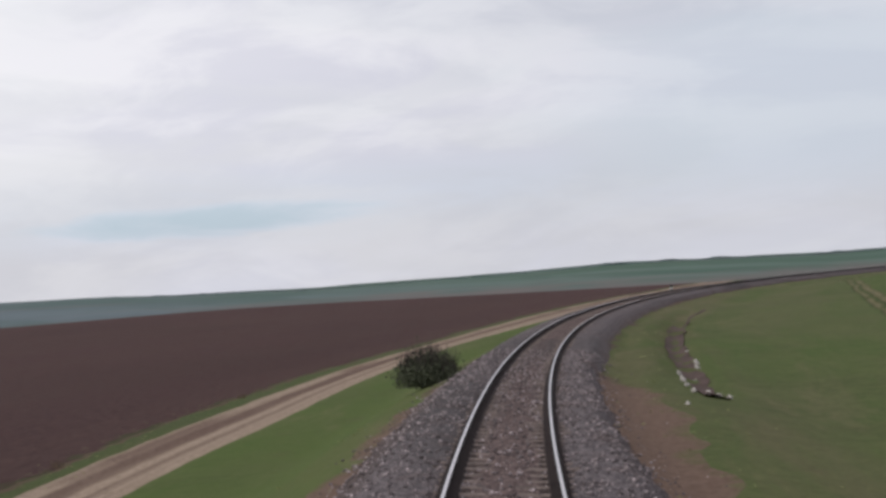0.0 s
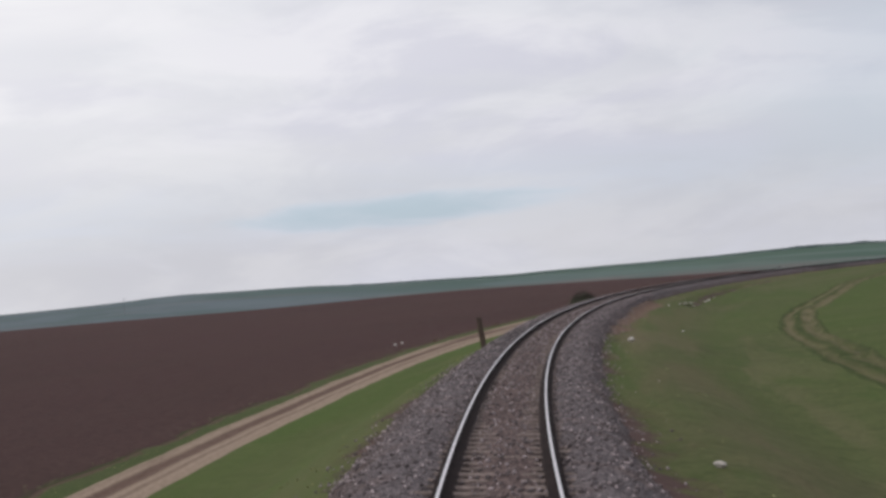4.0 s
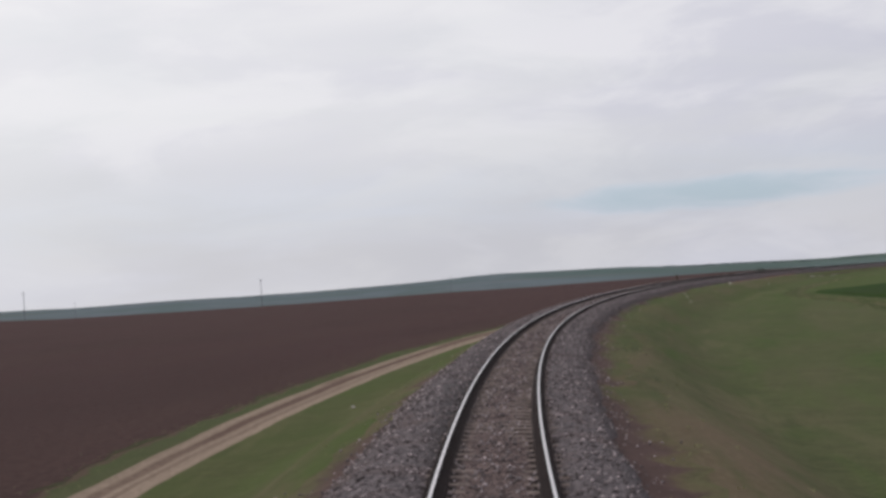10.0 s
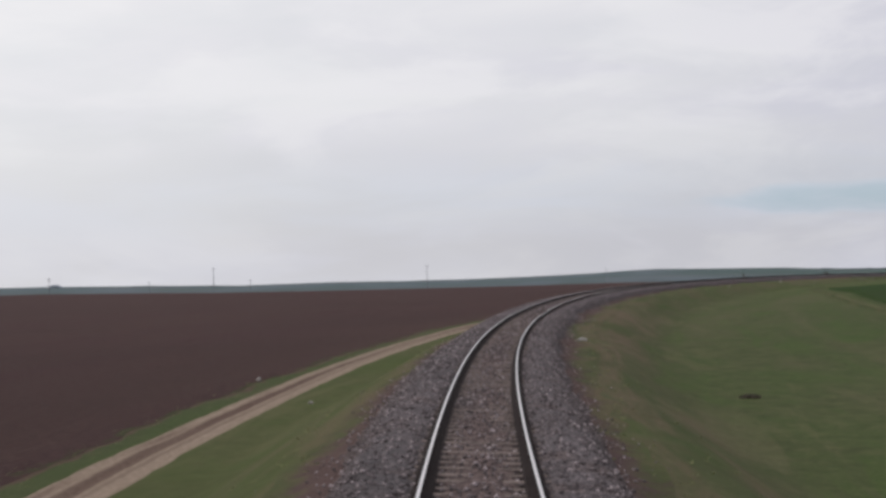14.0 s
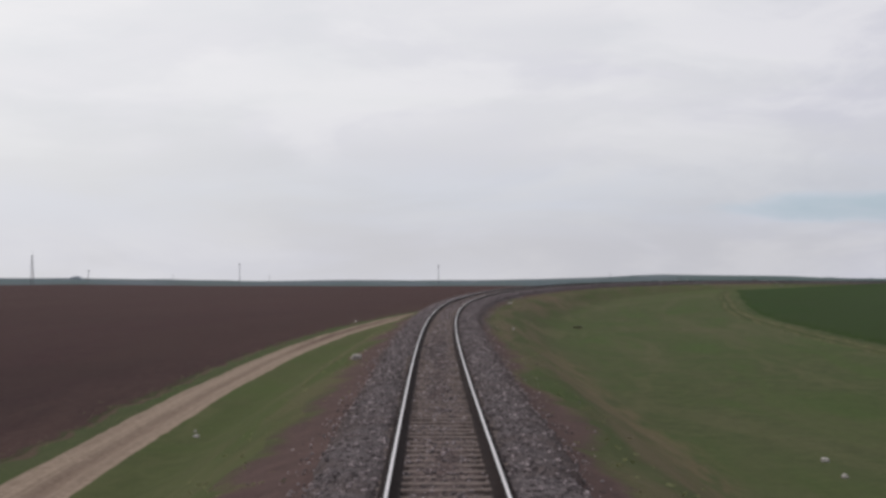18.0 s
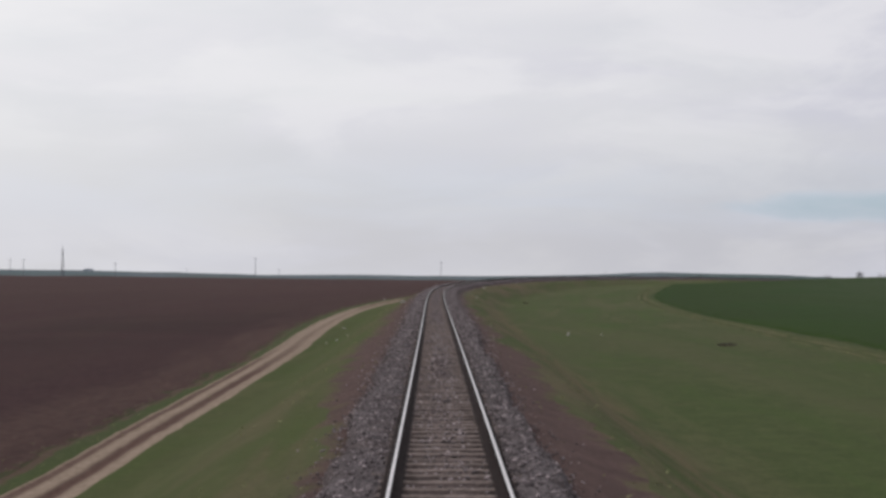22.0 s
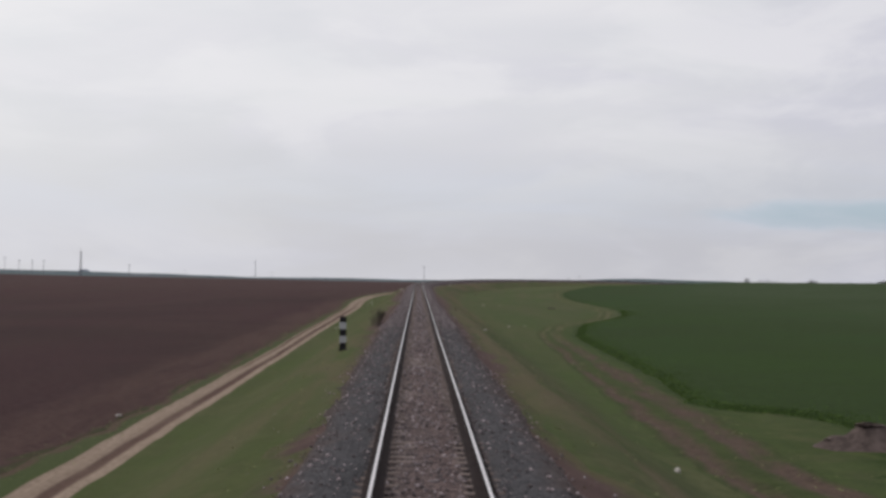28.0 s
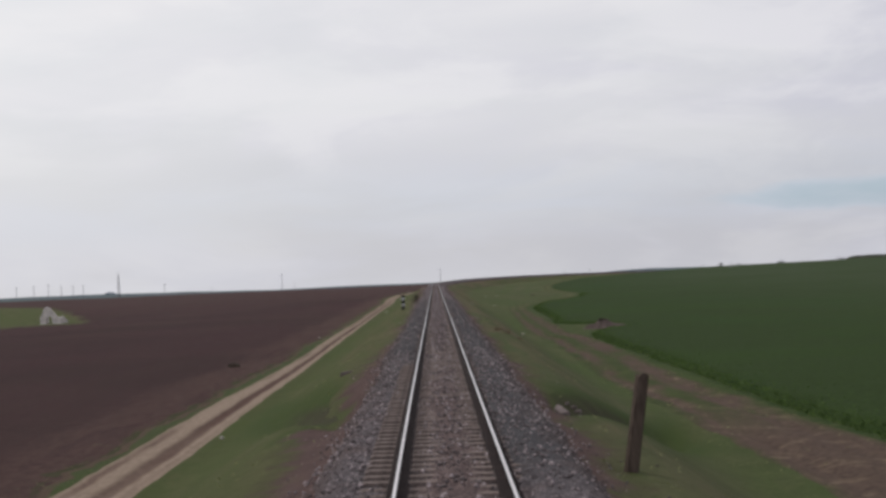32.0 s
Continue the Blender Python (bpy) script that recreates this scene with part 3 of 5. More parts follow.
def fbm(x, y, seed=0.0):
    return vnoise(x, y, seed) * 0.57 + vnoise(x * 2.03 + 5, y * 2.03, seed + 1) * 0.29 + vnoise(x * 4.1, y * 4.1 + 9, seed + 2) * 0.14


def sstep(x, a, b):
    u = np.clip((x - a) / (b - a), 0, 1)
    return u * u * (3 - 2 * u)


def bell(x, c, w):
    return np.exp(-(((x - c) / w) ** 2))


def land(s, d):
    """Height of the land at s, d: embankment, verge, road, field on one side, rising crop field on the other."""
    s, d = np.broadcast_arrays(np.asarray(s, float), np.asarray(d, float))
    z0 = rail_level(s)
    a = np.abs(d)
    base_l = np.interp(s, [0, 700, 800, 900, 1100, 1600], [-3.2, -3.1, -2.6, -2.0, -1.5, -1.2])
    base_r = np.interp(s, [0, 500, 664, 766, 848, 1000, 1600], [-3.3, -3.2, -2.2, -1.4, -1.2, -0.9, -0.8])
    base = np.where(d < 0, base_l, base_r)
    prof = np.interp(a, [0, 2.0, 3.1, 3.8, 7.2], [-0.42, -0.48, -0.9, -1.0, -3.0])
    k = np.clip((a - 3.0) / 5.4, 0, 1)
    k = k * k * (3 - 2 * k)
    z = np.where(a <= 3.0, prof, -0.86 + k * (base + 0.86))
    z = z - np.clip(d, -2.2, 2.2) * np.sin(cant(s)) * np.interp(a, [0, 2.6, 3.8], [1, 1, 0])
    # out in the fields the land leaves the line's own level
    out_l = -2.0 + 0.6 * fbm(s / 150, d / 110, 3.0) - (z0 + base)
    out_r = np.interp(s, [0, 350, 520, 700, 900, 1600], [8.0, 6.8, 3.4, 0.8, -1.0, -2.0]) * sstep(d, 14, 190) - 0.6 * sstep(d, 190, 420)
    out_r = out_r * (1 - sstep(d, 380, 515))
    out_r = out_r + 1.9 * bell(s, 700, 110) * sstep(d, 8, 70)
    z = z + np.where(d < 0, out_l * sstep(a, 30, 200), out_r)
    z = z - np.where(d < 0, 3.6 * bell(s, 405, 100) * bell(d, -112, 62) * sstep(a, 22, 60), 0)
    # the field ends in a brow, past which the land falls away
    brow = np.interp(d, [-900, -500, -320, -200, -100, -20], [965, 945, 955, 985, 1020, 1060])
    sag = np.interp(-d, [150, 210, 300, 400, 500, 600, 900], [0, 0.8, 1.7, 2.4, 2.7, 2.4, 2.0])
    z = z - np.where(d < -20, sag * sstep(s, 850, 945), 0)
    z = z - np.where(d < -20, 22 * sstep(s - brow, 0, 160) * sstep(a, 20, 60), 0)
    z = z + 0.08 * fbm(s / 24, d / 6, 1.0) * sstep(a, 3.8, 7) + (0.005 + 0.035 * (1 - sstep(a, 6, 9))) * fbm(s / 3.4, d / 1.5, 2.0) * sstep(a, 3.0, 5)
    # gullies of the culvert, and the ditch in the curve
    z = z - 0.80 * bell(s + 4.3 * (d + 2.2), 41, 6.0) * sstep(-d, 1.9, 2.9) * (1 - sstep(-d, 5.0, 7.5)) - 0.75 * bell(s - 2.4 * (d - 3), 41, 2.6) * sstep(d, 2.4, 3.4) * (1 - sstep(d, 7.5, 9.6))
    z = z - 0.50 * bell(d, 5.45, 0.6) * sstep(s, 735, 746) * (1 - sstep(s, 800, 822))
    return z0 + z


def mesh_object(name, verts, faces, mat, uvs=None, smooth=True, parent=None):
    me = bpy.data.meshes.new(name)
    me.from_pydata(verts, [], faces)
    if uvs is not None:
        lay = me.uv_layers.new(name="plan")
        idx = np.empty(len(me.loops), np.int32)
        me.loops.foreach_get("vertex_index", idx)
        lay.data.foreach_set("uv", np.asarray(uvs, np.float32)[idx].ravel())
    if smooth:
        me.polygons.foreach_set("use_smooth", np.ones(len(me.polygons), bool))
    me.materials.append(mat)
    me.update()
    ob = new(name, me)
    if parent:
        ob.parent = parent
    return ob


S_ROWS = np.concatenate([np.arange(-850, -55, 15.0), np.arange(-55, 860, 1.2), np.arange(860, 1560, 5.0)])


def strip(name, lo, hi, cols, mat, label, lift=None, category="", rows=None, ease=1.0, across=False, edge=None):
    """A strip of land between the lines d = lo(s) and d = hi(s). across: v runs 0 to 1 over its width instead of d."""
    rows = S_ROWS if rows is None else rows
    u = np.linspace(0, 1, cols + 1) ** ease if ease >= 1 else 1 - np.linspace(1, 0, cols + 1) ** (1 / ease)
    a, b = lo(rows)[:, None], hi(rows)[:, None]
    d = a + (b - a) * u[None, :]
    s = np.repeat(rows[:, None], cols + 1, 1)
    x, y = plan(s, d)
    z = land(s, d)
    if lift is not None:
        z = z + lift(s, d, np.broadcast_to(u[None, :], d.shape))
    v = np.stack([x, y, z], -1).reshape(-1, 3)
    w = cols + 1
    i, j = np.meshgrid(np.arange(len(rows) - 1), np.arange(cols), indexing="ij")
    q = (i * w + j).ravel()
    f = np.stack([q, q + 1, q + w + 1, q + w], -1)
    uv = np.stack([s, np.broadcast_to(u[None, :], d.shape) if across else d - (edge(rows)[:, None] if edge else 0)], -1).reshape(-1, 2)
    ob = mesh_object(name, v.tolist(), f.tolist(), mat, uv)
    return tagged(ob, label, category or name.replace("_", " "), kind="structure")


def uneven(points, amp=0.0, size=4.0, seed=0.0):
    xs, ys = [p[0] for p in points], [p[1] for p in points]
    return lambda s: np.interp(s, xs, ys) + amp * fbm(s / size, s * 0 + seed * 7.3, seed) + amp * 0.5 * vnoise(s / 1.3, s * 0, seed + 9)


ROAD_L = uneven([(-60, -11.6), (60, -11.3), (112, -10.6), (250, -11.2), (340, -11.6), (391, -12.5), (430, -12.7), (480, -12.6), (520, -13.1), (570, -13.8), (640, -14.2), (690, -14.4), (745, -15.6), (772, -16.0), (800, -16.3), (826, -16.6), (858, -18.1), (899, -21.9), (942, -28.3), (982, -35.2), (1060, -57), (1600, -260)], 0.12, 11.0, 1.0)
ROAD_R = uneven([(-60, -8.9), (100, -8.9), (250, -9.4), (340, -9.3), (400, -10.2), (480, -10.4), (530, -11), (600, -11.2), (675, -11.3), (739, -11.9), (757, -11.7), (792, -12.6), (812, -13.0), (835, -12.9), (869, -14.3), (906, -17.4), (954, -25.0), (1007, -34), (1060, -50), (1600, -253)], 0.12, 11.0, 2.0)
FIELD_EDGE = uneven([(-60, -12.4), (60, -12.0), (112, -11.4), (136, -11.8), (182, -11.7), (221, -11.9), (300, -12.2), (322, -12.1), (391, -13.6), (430, -14.0), (480, -13.9), (520, -14.4), (570, -15.2), (640, -15.5), (690, -15.6), (741, -16.7), (765, -17.4), (795, -17.6), (826, -17.9), (858, -19.4), (899, -23.2), (942, -29.6), (982, -36.6), (1060, -58.5), (1600, -262)], 0.5, 8.0, 4.0)
BED_L = uneven([(-60, -2.15), (185, -2.15), (205, -1.75), (238, -1.72), (262, -1.9), (330, -1.9), (420, -2.1), (451.1, -2.6), (565, -2.5), (647.8, -2.9), (1600, -3.1)], 0.3, 5.0, 11.0)
BED_R = uneven([(-60, 2.15), (130, 2.2), (195, 2.1), (208, 1.75), (240, 1.8), (258, 1.62), (285, 1.68), (305, 2.0), (340, 2.15), (440.7, 2.3), (565, 2.2), (700, 2.4), (718, 2.25), (738, 1.95), (752, 2.5), (1600, 2.5)], 0.3, 5.0, 12.0)
EARTH_L = uneven([(-60, -3.5), (60, -3.6), (90, -2.9), (120, -2.6), (195, -3.2), (212, -2.8), (240, -2.7), (252, -2.6), (266, -2.8), (292, -3.7), (340, -3.5), (400, -3.6), (482.1, -3.6), (627.1, -3.3), (1600, -3.5)], 0.8, 9.0, 13.0)
EARTH_R = uneven([(-60, 3.6), (130, 3.0), (195, 3.1), (212, 2.8), (240, 2.8), (254, 3.5), (275, 3.6), (300, 3.2), (340, 3.4), (420, 3.4), (523.6, 3.1), (647.8, 2.9), (686, 2.8), (692, 3.4), (708, 3.7), (718, 4.0), (730, 4.1), (739, 3.7), (745, 2.9), (812.4, 3.0), (1600, 3.5)], 0.8, 9.0, 14.0)
PATH_LINE = [(-60, 12.2), (40, 12.0), (62, 11.3), (80, 10.7), (100, 10.8), (125, 11.1), (140, 10.4), (150, 10.6), (165, 10.8), (190, 11.3), (225, 12.0), (245, 12.9), (263, 15.2), (277, 18.6), (300, 25.0), (330, 29.2), (400, 30.2), (471.8, 30), (565, 26.8), (627.1, 20), (664.3, 12.4), (703.6, 12.4), (719.9, 13.6), (736.2, 15.6), (763.9, 18.1), (815, 20.2), (838, 20.3), (880, 18.5), (917, 14.6), (932, 10.8), (1018, 8), (1600, 8)]
PATH_W = [(-60, 2.1), (70, 2.1), (105, 2.0), (150, 1.8), (230, 1.3), (270, 1.2), (1600, 1.0)]
PATH_L = uneven([(s, d - np.interp(s, [p[0] for p in PATH_W], [p[1] for p in PATH_W])) for s, d in PATH_LINE], 0.3, 9.0, 15.0)
PATH_R = uneven([(s, d + np.interp(s, [p[0] for p in PATH_W], [p[1] for p in PATH_W])) for s, d in PATH_LINE], 0.3, 9.0, 16.0)
CROP_IN = uneven([(-60, 14.2), (50, 14.3), (100, 13.7), (130, 13.2), (138, 14.2), (144, 16.0), (149, 17.6), (156, 17.4), (159.5, 16.4), (162, 13.9), (165, 12.9), (190, 14.2), (222, 14.6), (236, 15.2), (260, 17.6), (272, 19.6), (286, 23.5), (300, 27.4), (312, 29.6), (330, 31.3), (350, 32.5), (400, 32.2), (471.8, 32.3), (565, 29.5), (627.1, 23), (664.3, 14.8), (672.6, 26), (689.2, 60), (730.1, 120), (1600, 300)], 0.35, 6.0, 6.0)
FAR_L = uneven([(-60, -900), (1600, -900)], 0, 1)
FAR_R = uneven([(-60, 520), (1600, 520)], 0, 1)


def bed_lift(s, d, u):
    a = np.abs(d)
    top = np.interp(a, [0, 0.35, 0.60, 0.68, 0.84, 0.92, 1.30, 1.8, 2.2, 3.0], [0.270, 0.262, 0.226, 0.18, 0.18, 0.29, 0.338, 0.29, 0.11, 0.0])
    clear = 0.25 + 0.75 * np.maximum(0.72 * np.interp(s, [160, 185, 205, 240, 252, 305, 328, 405, 440], [0, 0.9, 0.5, 0.5, 0.9, 0.9, 0.45, 0.5, 0]), 0.35 * (1 - sstep(s, 55, 75)))
    top = top - 0.050 * clear * (1 - sstep(a, 0.45, 0.62))
    top = top - 0.085 * sstep(s, 14, 24) * (1 - sstep(s, 46, 53)) * sstep(-d, 0.8, 1.0)
    top = top + 0.034 * fbm(s / 9, d / 0.9, 51.0) * (a < 1.6)
    return top * sstep(u, 0, 0.04) * (1 - sstep(u, 0.96, 1)) + 0.035 * fbm(s / 0.8, d / 0.45, 7.0) * sstep(u, 0, 0.1) * (1 - sstep(u, 0.9, 1))


strip("plowed_field", FAR_L, FIELD_EDGE, 48, SOIL, "wide brown plowed field beyond the dirt road", ease=0.45, edge=FIELD_EDGE)
strip("verge", FIELD_EDGE, ROAD_L, 5, VERGE, "strip of green grass between field and dirt road", category="grass", edge=FIELD_EDGE)
strip("dirt_road", ROAD_L, ROAD_R, 16, ROAD, "pale dry dirt road with a dark worn rut", category="road", across=True, lift=lambda s, d, u: (-0.09 * bell(u, np.interp(s, [360, 500], [0.60, 0.37]), 0.11) - 0.04 * bell(u, 0.15, 0.06) + 0.03 * fbm(s / 1.5, d, 5.0)) * sstep(u, 0, 0.1) * (1 - sstep(u, 0.9, 1)))
strip("embankment", ROAD_R, EARTH_L, 16, GRASS, "short green grass on the railway embankment", category="grass")
strip("earth_shoulder", EARTH_L, BED_L, 5, EARTH, "bare brown earth beside the ballast", category="earth", edge=EARTH_L)
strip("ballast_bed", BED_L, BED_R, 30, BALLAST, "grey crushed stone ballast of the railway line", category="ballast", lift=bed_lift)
strip("earth_shoulder", BED_R, EARTH_R, 5, EARTH, "bare brown earth with creeping grass beside the ballast", category="earth", edge=EARTH_R)
strip("meadow", EARTH_R, PATH_L, 20, GRASS, "green meadow with dry patches along the railway line", category="grass")
strip("farm_track", PATH_L, PATH_R, 12, PATH, "earthy farm track with two ruts in the meadow", category="track", across=True, lift=lambda s, d, u: (-0.10 * bell(u, 0.23, 0.1) - 0.10 * bell(u, 0.75, 0.1) + 0.06 * fbm(s / 1.4, d, 25.0)) * sstep(u, 0, 0.1) * (1 - sstep(u, 0.9, 1)))
strip("meadow", PATH_R, CROP_IN, 10, FRESH, "strip of fresh green grass between farm track and crop", category="grass", edge=CROP_IN)
strip("crop_field", CROP_IN, FAR_R, 48, CROP, "dark green field of young crop rising beside the line", ease=2.4, lift=lambda s, d, u: 0.22 * sstep(u, 0, 0.0009) + 0.05 * fbm(s / 2.5, d / 2.5, 31.0) * sstep(u, 0, 0.002))
strip("ditch", uneven([(736, 5.0), (750, 5.2), (767, 5.0), (793, 4.95), (819, 6.3)], 0.2, 5, 3), uneven([(736, 5.7), (752, 5.95), (768, 5.95), (807, 5.95), (819, 6.6)], 0.2, 5, 5), 5, DITCH, "narrow brown eroded ditch in the meadow", category="ditch", rows=np.arange(737, 820, 1.0), lift=lambda s, d, u: 0.13 - 0.06 * sstep(s, 790, 820) - 0.30 * np.abs(u - 0.5) ** 2)
FALLOW_R = uneven([(262, -78), (290, -71), (330, -75), (420, -94), (480, -118), (540, -158), (600, -226)], 2.5, 12, 6)
strip("fallow_patch", uneven([(262, -82), (300, -150), (600, -300)], 0, 9, 5), FALLOW_R, 40, FALLOW, "patch of green grass left unplowed in the field", category="grass", rows=np.arange(262, 600, 4.0), lift=lambda s, d, u: 0.25 - 0.27 * sstep(u, 0.9, 1.0) - 0.3 * (1 - sstep(s, 262, 285)), edge=FALLOW_R)


def far_height(r, bear):
    """Height of the far land at a distance and a bearing: a shallow valley, and low hills past it."""
    top = np.interp(bear, [-180, -60, -22, -17, -14.5, -12, -9.5, -7, -4.5, -2, 0.5, 3, 5.5, 8, 10.5, 13, 15.5, 18, 20.5, 23, 25.5, 28, 30.5, 33, 35.5, 38, 42, 60, 90, 180], [-4, -3, -3.1, -3.8, -4.2, -8.3, -10.8, -14.6, -13.7, -15.3, -17.2, -15.5, -10.2, -3.1, -6.2, -7.8, -16.0, -20.0, -21.5, -20.5, -18.5, -16.5, -11.6, -14.0, -17.5, -21.5, -20.0, -16, -10, -4])
    floor = np.interp(bear, [-180, -70, -42, 100, 125, 180], [-4.6, -4.6, -28, -28, -6.5, -4.6])
    z = floor + (top - floor) * sstep(r, 1300, 3700)
    return z + (2.6 * fbm(bear * 0.55, r / 500, 40.0) + 1.6 * fbm(bear * 2.2, r / 300, 41.0)) * sstep(r, 900, 2200)


def far_sheet():
    """Land past the fields, out to the horizon."""
    cx, cy = 60.0, 450.0
    az_n, r_n = 300, 40
    r, a = np.meshgrid(np.geomspace(250, 4300, r_n), np.linspace(0, 2 * math.pi, az_n, endpoint=False), indexing="ij")
    z = far_height(r, (np.degrees(a) + 180) % 360 - 180)
    v = np.stack([cx + r * np.sin(a), cy + r * np.cos(a), z], -1).reshape(-1, 3).tolist()
    i, j = np.meshgrid(np.arange(r_n - 1), np.arange(az_n), indexing="ij")
    k = (j + 1) % az_n
    f = np.stack([i * az_n + j, i * az_n + k, (i + 1) * az_n + k, (i + 1) * az_n + j], -1).reshape(-1, 4).tolist()
    return tagged(mesh_object("ground", v, f, FAR), "green far land with low hills to the horizon, haze in its colour", "ground", kind="structure")


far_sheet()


# ============ track ============
def line_frame(s):
    """Pose on the line at s: x to the right, y ahead, with cant."""
    x, y = plan(s, 0.0)
    th = float(np.interp(s, SS, TH))
    return Matrix.Translation((float(x), float(y), float(rail_level(np.float64(s))))) @ Matrix.Rotation(-th, 4, "Z") @ Matrix.Rotation(float(cant(s)), 4, "Y")


def part(name, bm, mat, parent=None, label=""):
    me = bpy.data.meshes.new(name)
    bm.to_mesh(me)
    bm.free()
    me.materials.append(mat)
    ob = new(name, me)
    ob.parent = parent
    if label:
        ob["label"] = label
    return ob


def sweep(name, section, d0, mat, parent, s0=-20.0, s1=1450.0, label=""):
    rows = np.concatenate([np.arange(-850, s0, 10.0), np.arange(s0, 900, 2.0), np.arange(900, s1, 5.0)])
    v, f = [], []
    n = len(section)
    for s in rows:
        m = line_frame(s)
        v += [tuple(m @ Vector((d0 + x, 0, z))) for x, z in section]
    for i in range(len(rows) - 1):
        for j in range(n):
            k = (j + 1) % n
            f.append((i * n + j, i * n + k, (i + 1) * n + k, (i + 1) * n + j))
    ob = mesh_object(name, v, f, mat, smooth=False, parent=parent)
    if label:
        ob["label"] = label
    return ob


G = 1.507 / 2
track = tagged(new("railway_track"), "single railway track with shiny worn rails on concrete sleepers", "railway track", kind="structure")
for sgn in (-1, 1):
    foot = [(-0.075, -0.165), (0.075, -0.165), (0.075, -0.150), (0.012, -0.132), (0.012, -0.045), (0.035, -0.035), (0.036, -0.006), (0.030, -0.002), (-0.030, -0.002), (-0.036, -0.006), (-0.035, -0.035), (-0.012, -0.045), (-0.012, -0.132), (-0.075, -0.150)]
    rail = sweep("rail", foot, sgn * G, RUST, track, label="rusty dark steel rail")
    head = [(-0.022, -0.004), (-0.022, 0.001), (-0.018, 0.003), (0.018, 0.003), (0.022, 0.001), (0.022, -0.004)]
    # added dark strip along the rail's foot, stands in for shade and grease
    shade_section = [(-0.165, -0.20), (0.165, -0.20), (0.125, -0.152), (-0.125, -0.152)]
    sweep("shade_strip", shade_section, sgn * G, RUST, rail, label="dark strip under the rail, added for its shade and grease")
    sweep("rail_head", head, sgn * G, STEEL, rail, label="polished running surface of the rail")


def sleeper_mesh():
    bm = bmesh.new()
    xs = [-1.28, -1.2, -0.45, 0.45, 1.2, 1.28]
    hs = [0.0, 0.02, 0.0, 0.0, 0.02, 0.0]
    ring = []
    for x, hgt in zip(xs, hs):
        ring.append([bm.verts.new((x, yy, zz)) for yy, zz in ((-0.14, -0.30), (-0.115, -0.172 + hgt - 0.02), (-0.10, -0.165 + hgt - 0.015), (0.10, -0.165 + hgt - 0.015), (0.115, -0.172 + hgt - 0.02), (0.14, -0.30))])
    for a, b in zip(ring, ring[1:]):
        for j in range(5):
            bm.faces.new((a[j], b[j], b[j + 1], a[j + 1]))
    bm.faces.new(ring[0])
    bm.faces.new(ring[-1][::-1])
    me = bpy.data.meshes.new("sleeper")
    bm.to_mesh(me)
    bm.free()
    me.materials.append(SLEEPER)
    return me


SLEEPER_ME = sleeper_mesh()


# ============ things along the line ============
def spot(s, d, turn=0.0, sink=0.0):
    """Pose on the land at s, d, turned with the line."""
    x, y = plan(s, d)
    th = math.degrees(float(np.interp(s, SS, TH)))
    return pose(float(x), float(y), float(land(s, d)) - sink, 0, 0, -th + turn)


def thing(name, m, label, category, group=""):
    ob = tagged(new(name), label, category, group)
    ob.matrix_basis = m
    return ob


def block(bm, sx, sy, z0, z1, taper=1.0, bevel=0.02, rough=0.0, rnd=None, shift=(0, 0)):
    """A bevelled block standing from z0 to z1, tapering upwards."""
    r = bmesh.ops.create_cube(bm, size=1.0)
    vs = r["verts"]
    for v in vs:
        k = taper if v.co.z > 0 else 1.0
        up = v.co.z > 0
        v.co = Vector((v.co.x * sx * k + (shift[0] if up else 0), v.co.y * sy * k + (shift[1] if up else 0), z1 if up else z0))
    if bevel:
        es = list({e for v in vs for e in v.link_edges})
        bmesh.ops.bevel(bm, geom=es, offset=bevel, segments=2, affect="EDGES")
    if rough and rnd:
        for v in bm.verts:
            v.co += Vector((rnd.uniform(-1, 1), rnd.uniform(-1, 1), rnd.uniform(-1, 1))) * rough
    return bm


def rock(bm, c, size, rnd, flat=0.7, cuts=2):
    """An angular stone."""
    r = bmesh.ops.create_icosphere(bm, subdivisions=cuts, radius=1.0)
    ph = [rnd.uniform(0, 6) for _ in range(6)]
    for v in r["verts"]:
        p = v.co
        k = 1 + 0.16 * math.sin(3 * p.x + ph[0]) + 0.14 * math.sin(4 * p.y + ph[1]) + 0.12 * math.sin(5 * p.z + ph[2]) + rnd.uniform(-0.09, 0.09)
        v.co = Vector(c) + Vector((p.x * size[0], p.y * size[1], p.z * size[2] * flat)) * k
    return bm


def tube(bm, a, b, r0, r1, n=5):
    """A tapered stick from a to b."""
    a, b = Vector(a), Vector(b)
    q = (b - a).to_track_quat("Z", "Y")
    rings = []
    for p, r in ((a, r0), (b, r1)):
        rings.append([bm.verts.new(p + q @ Vector((r * math.cos(2 * math.pi * i / n), r * math.sin(2 * math.pi * i / n), 0))) for i in range(n)])
    for i in range(n):
        j = (i + 1) % n
        bm.faces.new((rings[0][i], rings[0][j], rings[1][j], rings[1][i]))
    bm.faces.new(rings[1])
    bm.faces.new(rings[0][::-1])


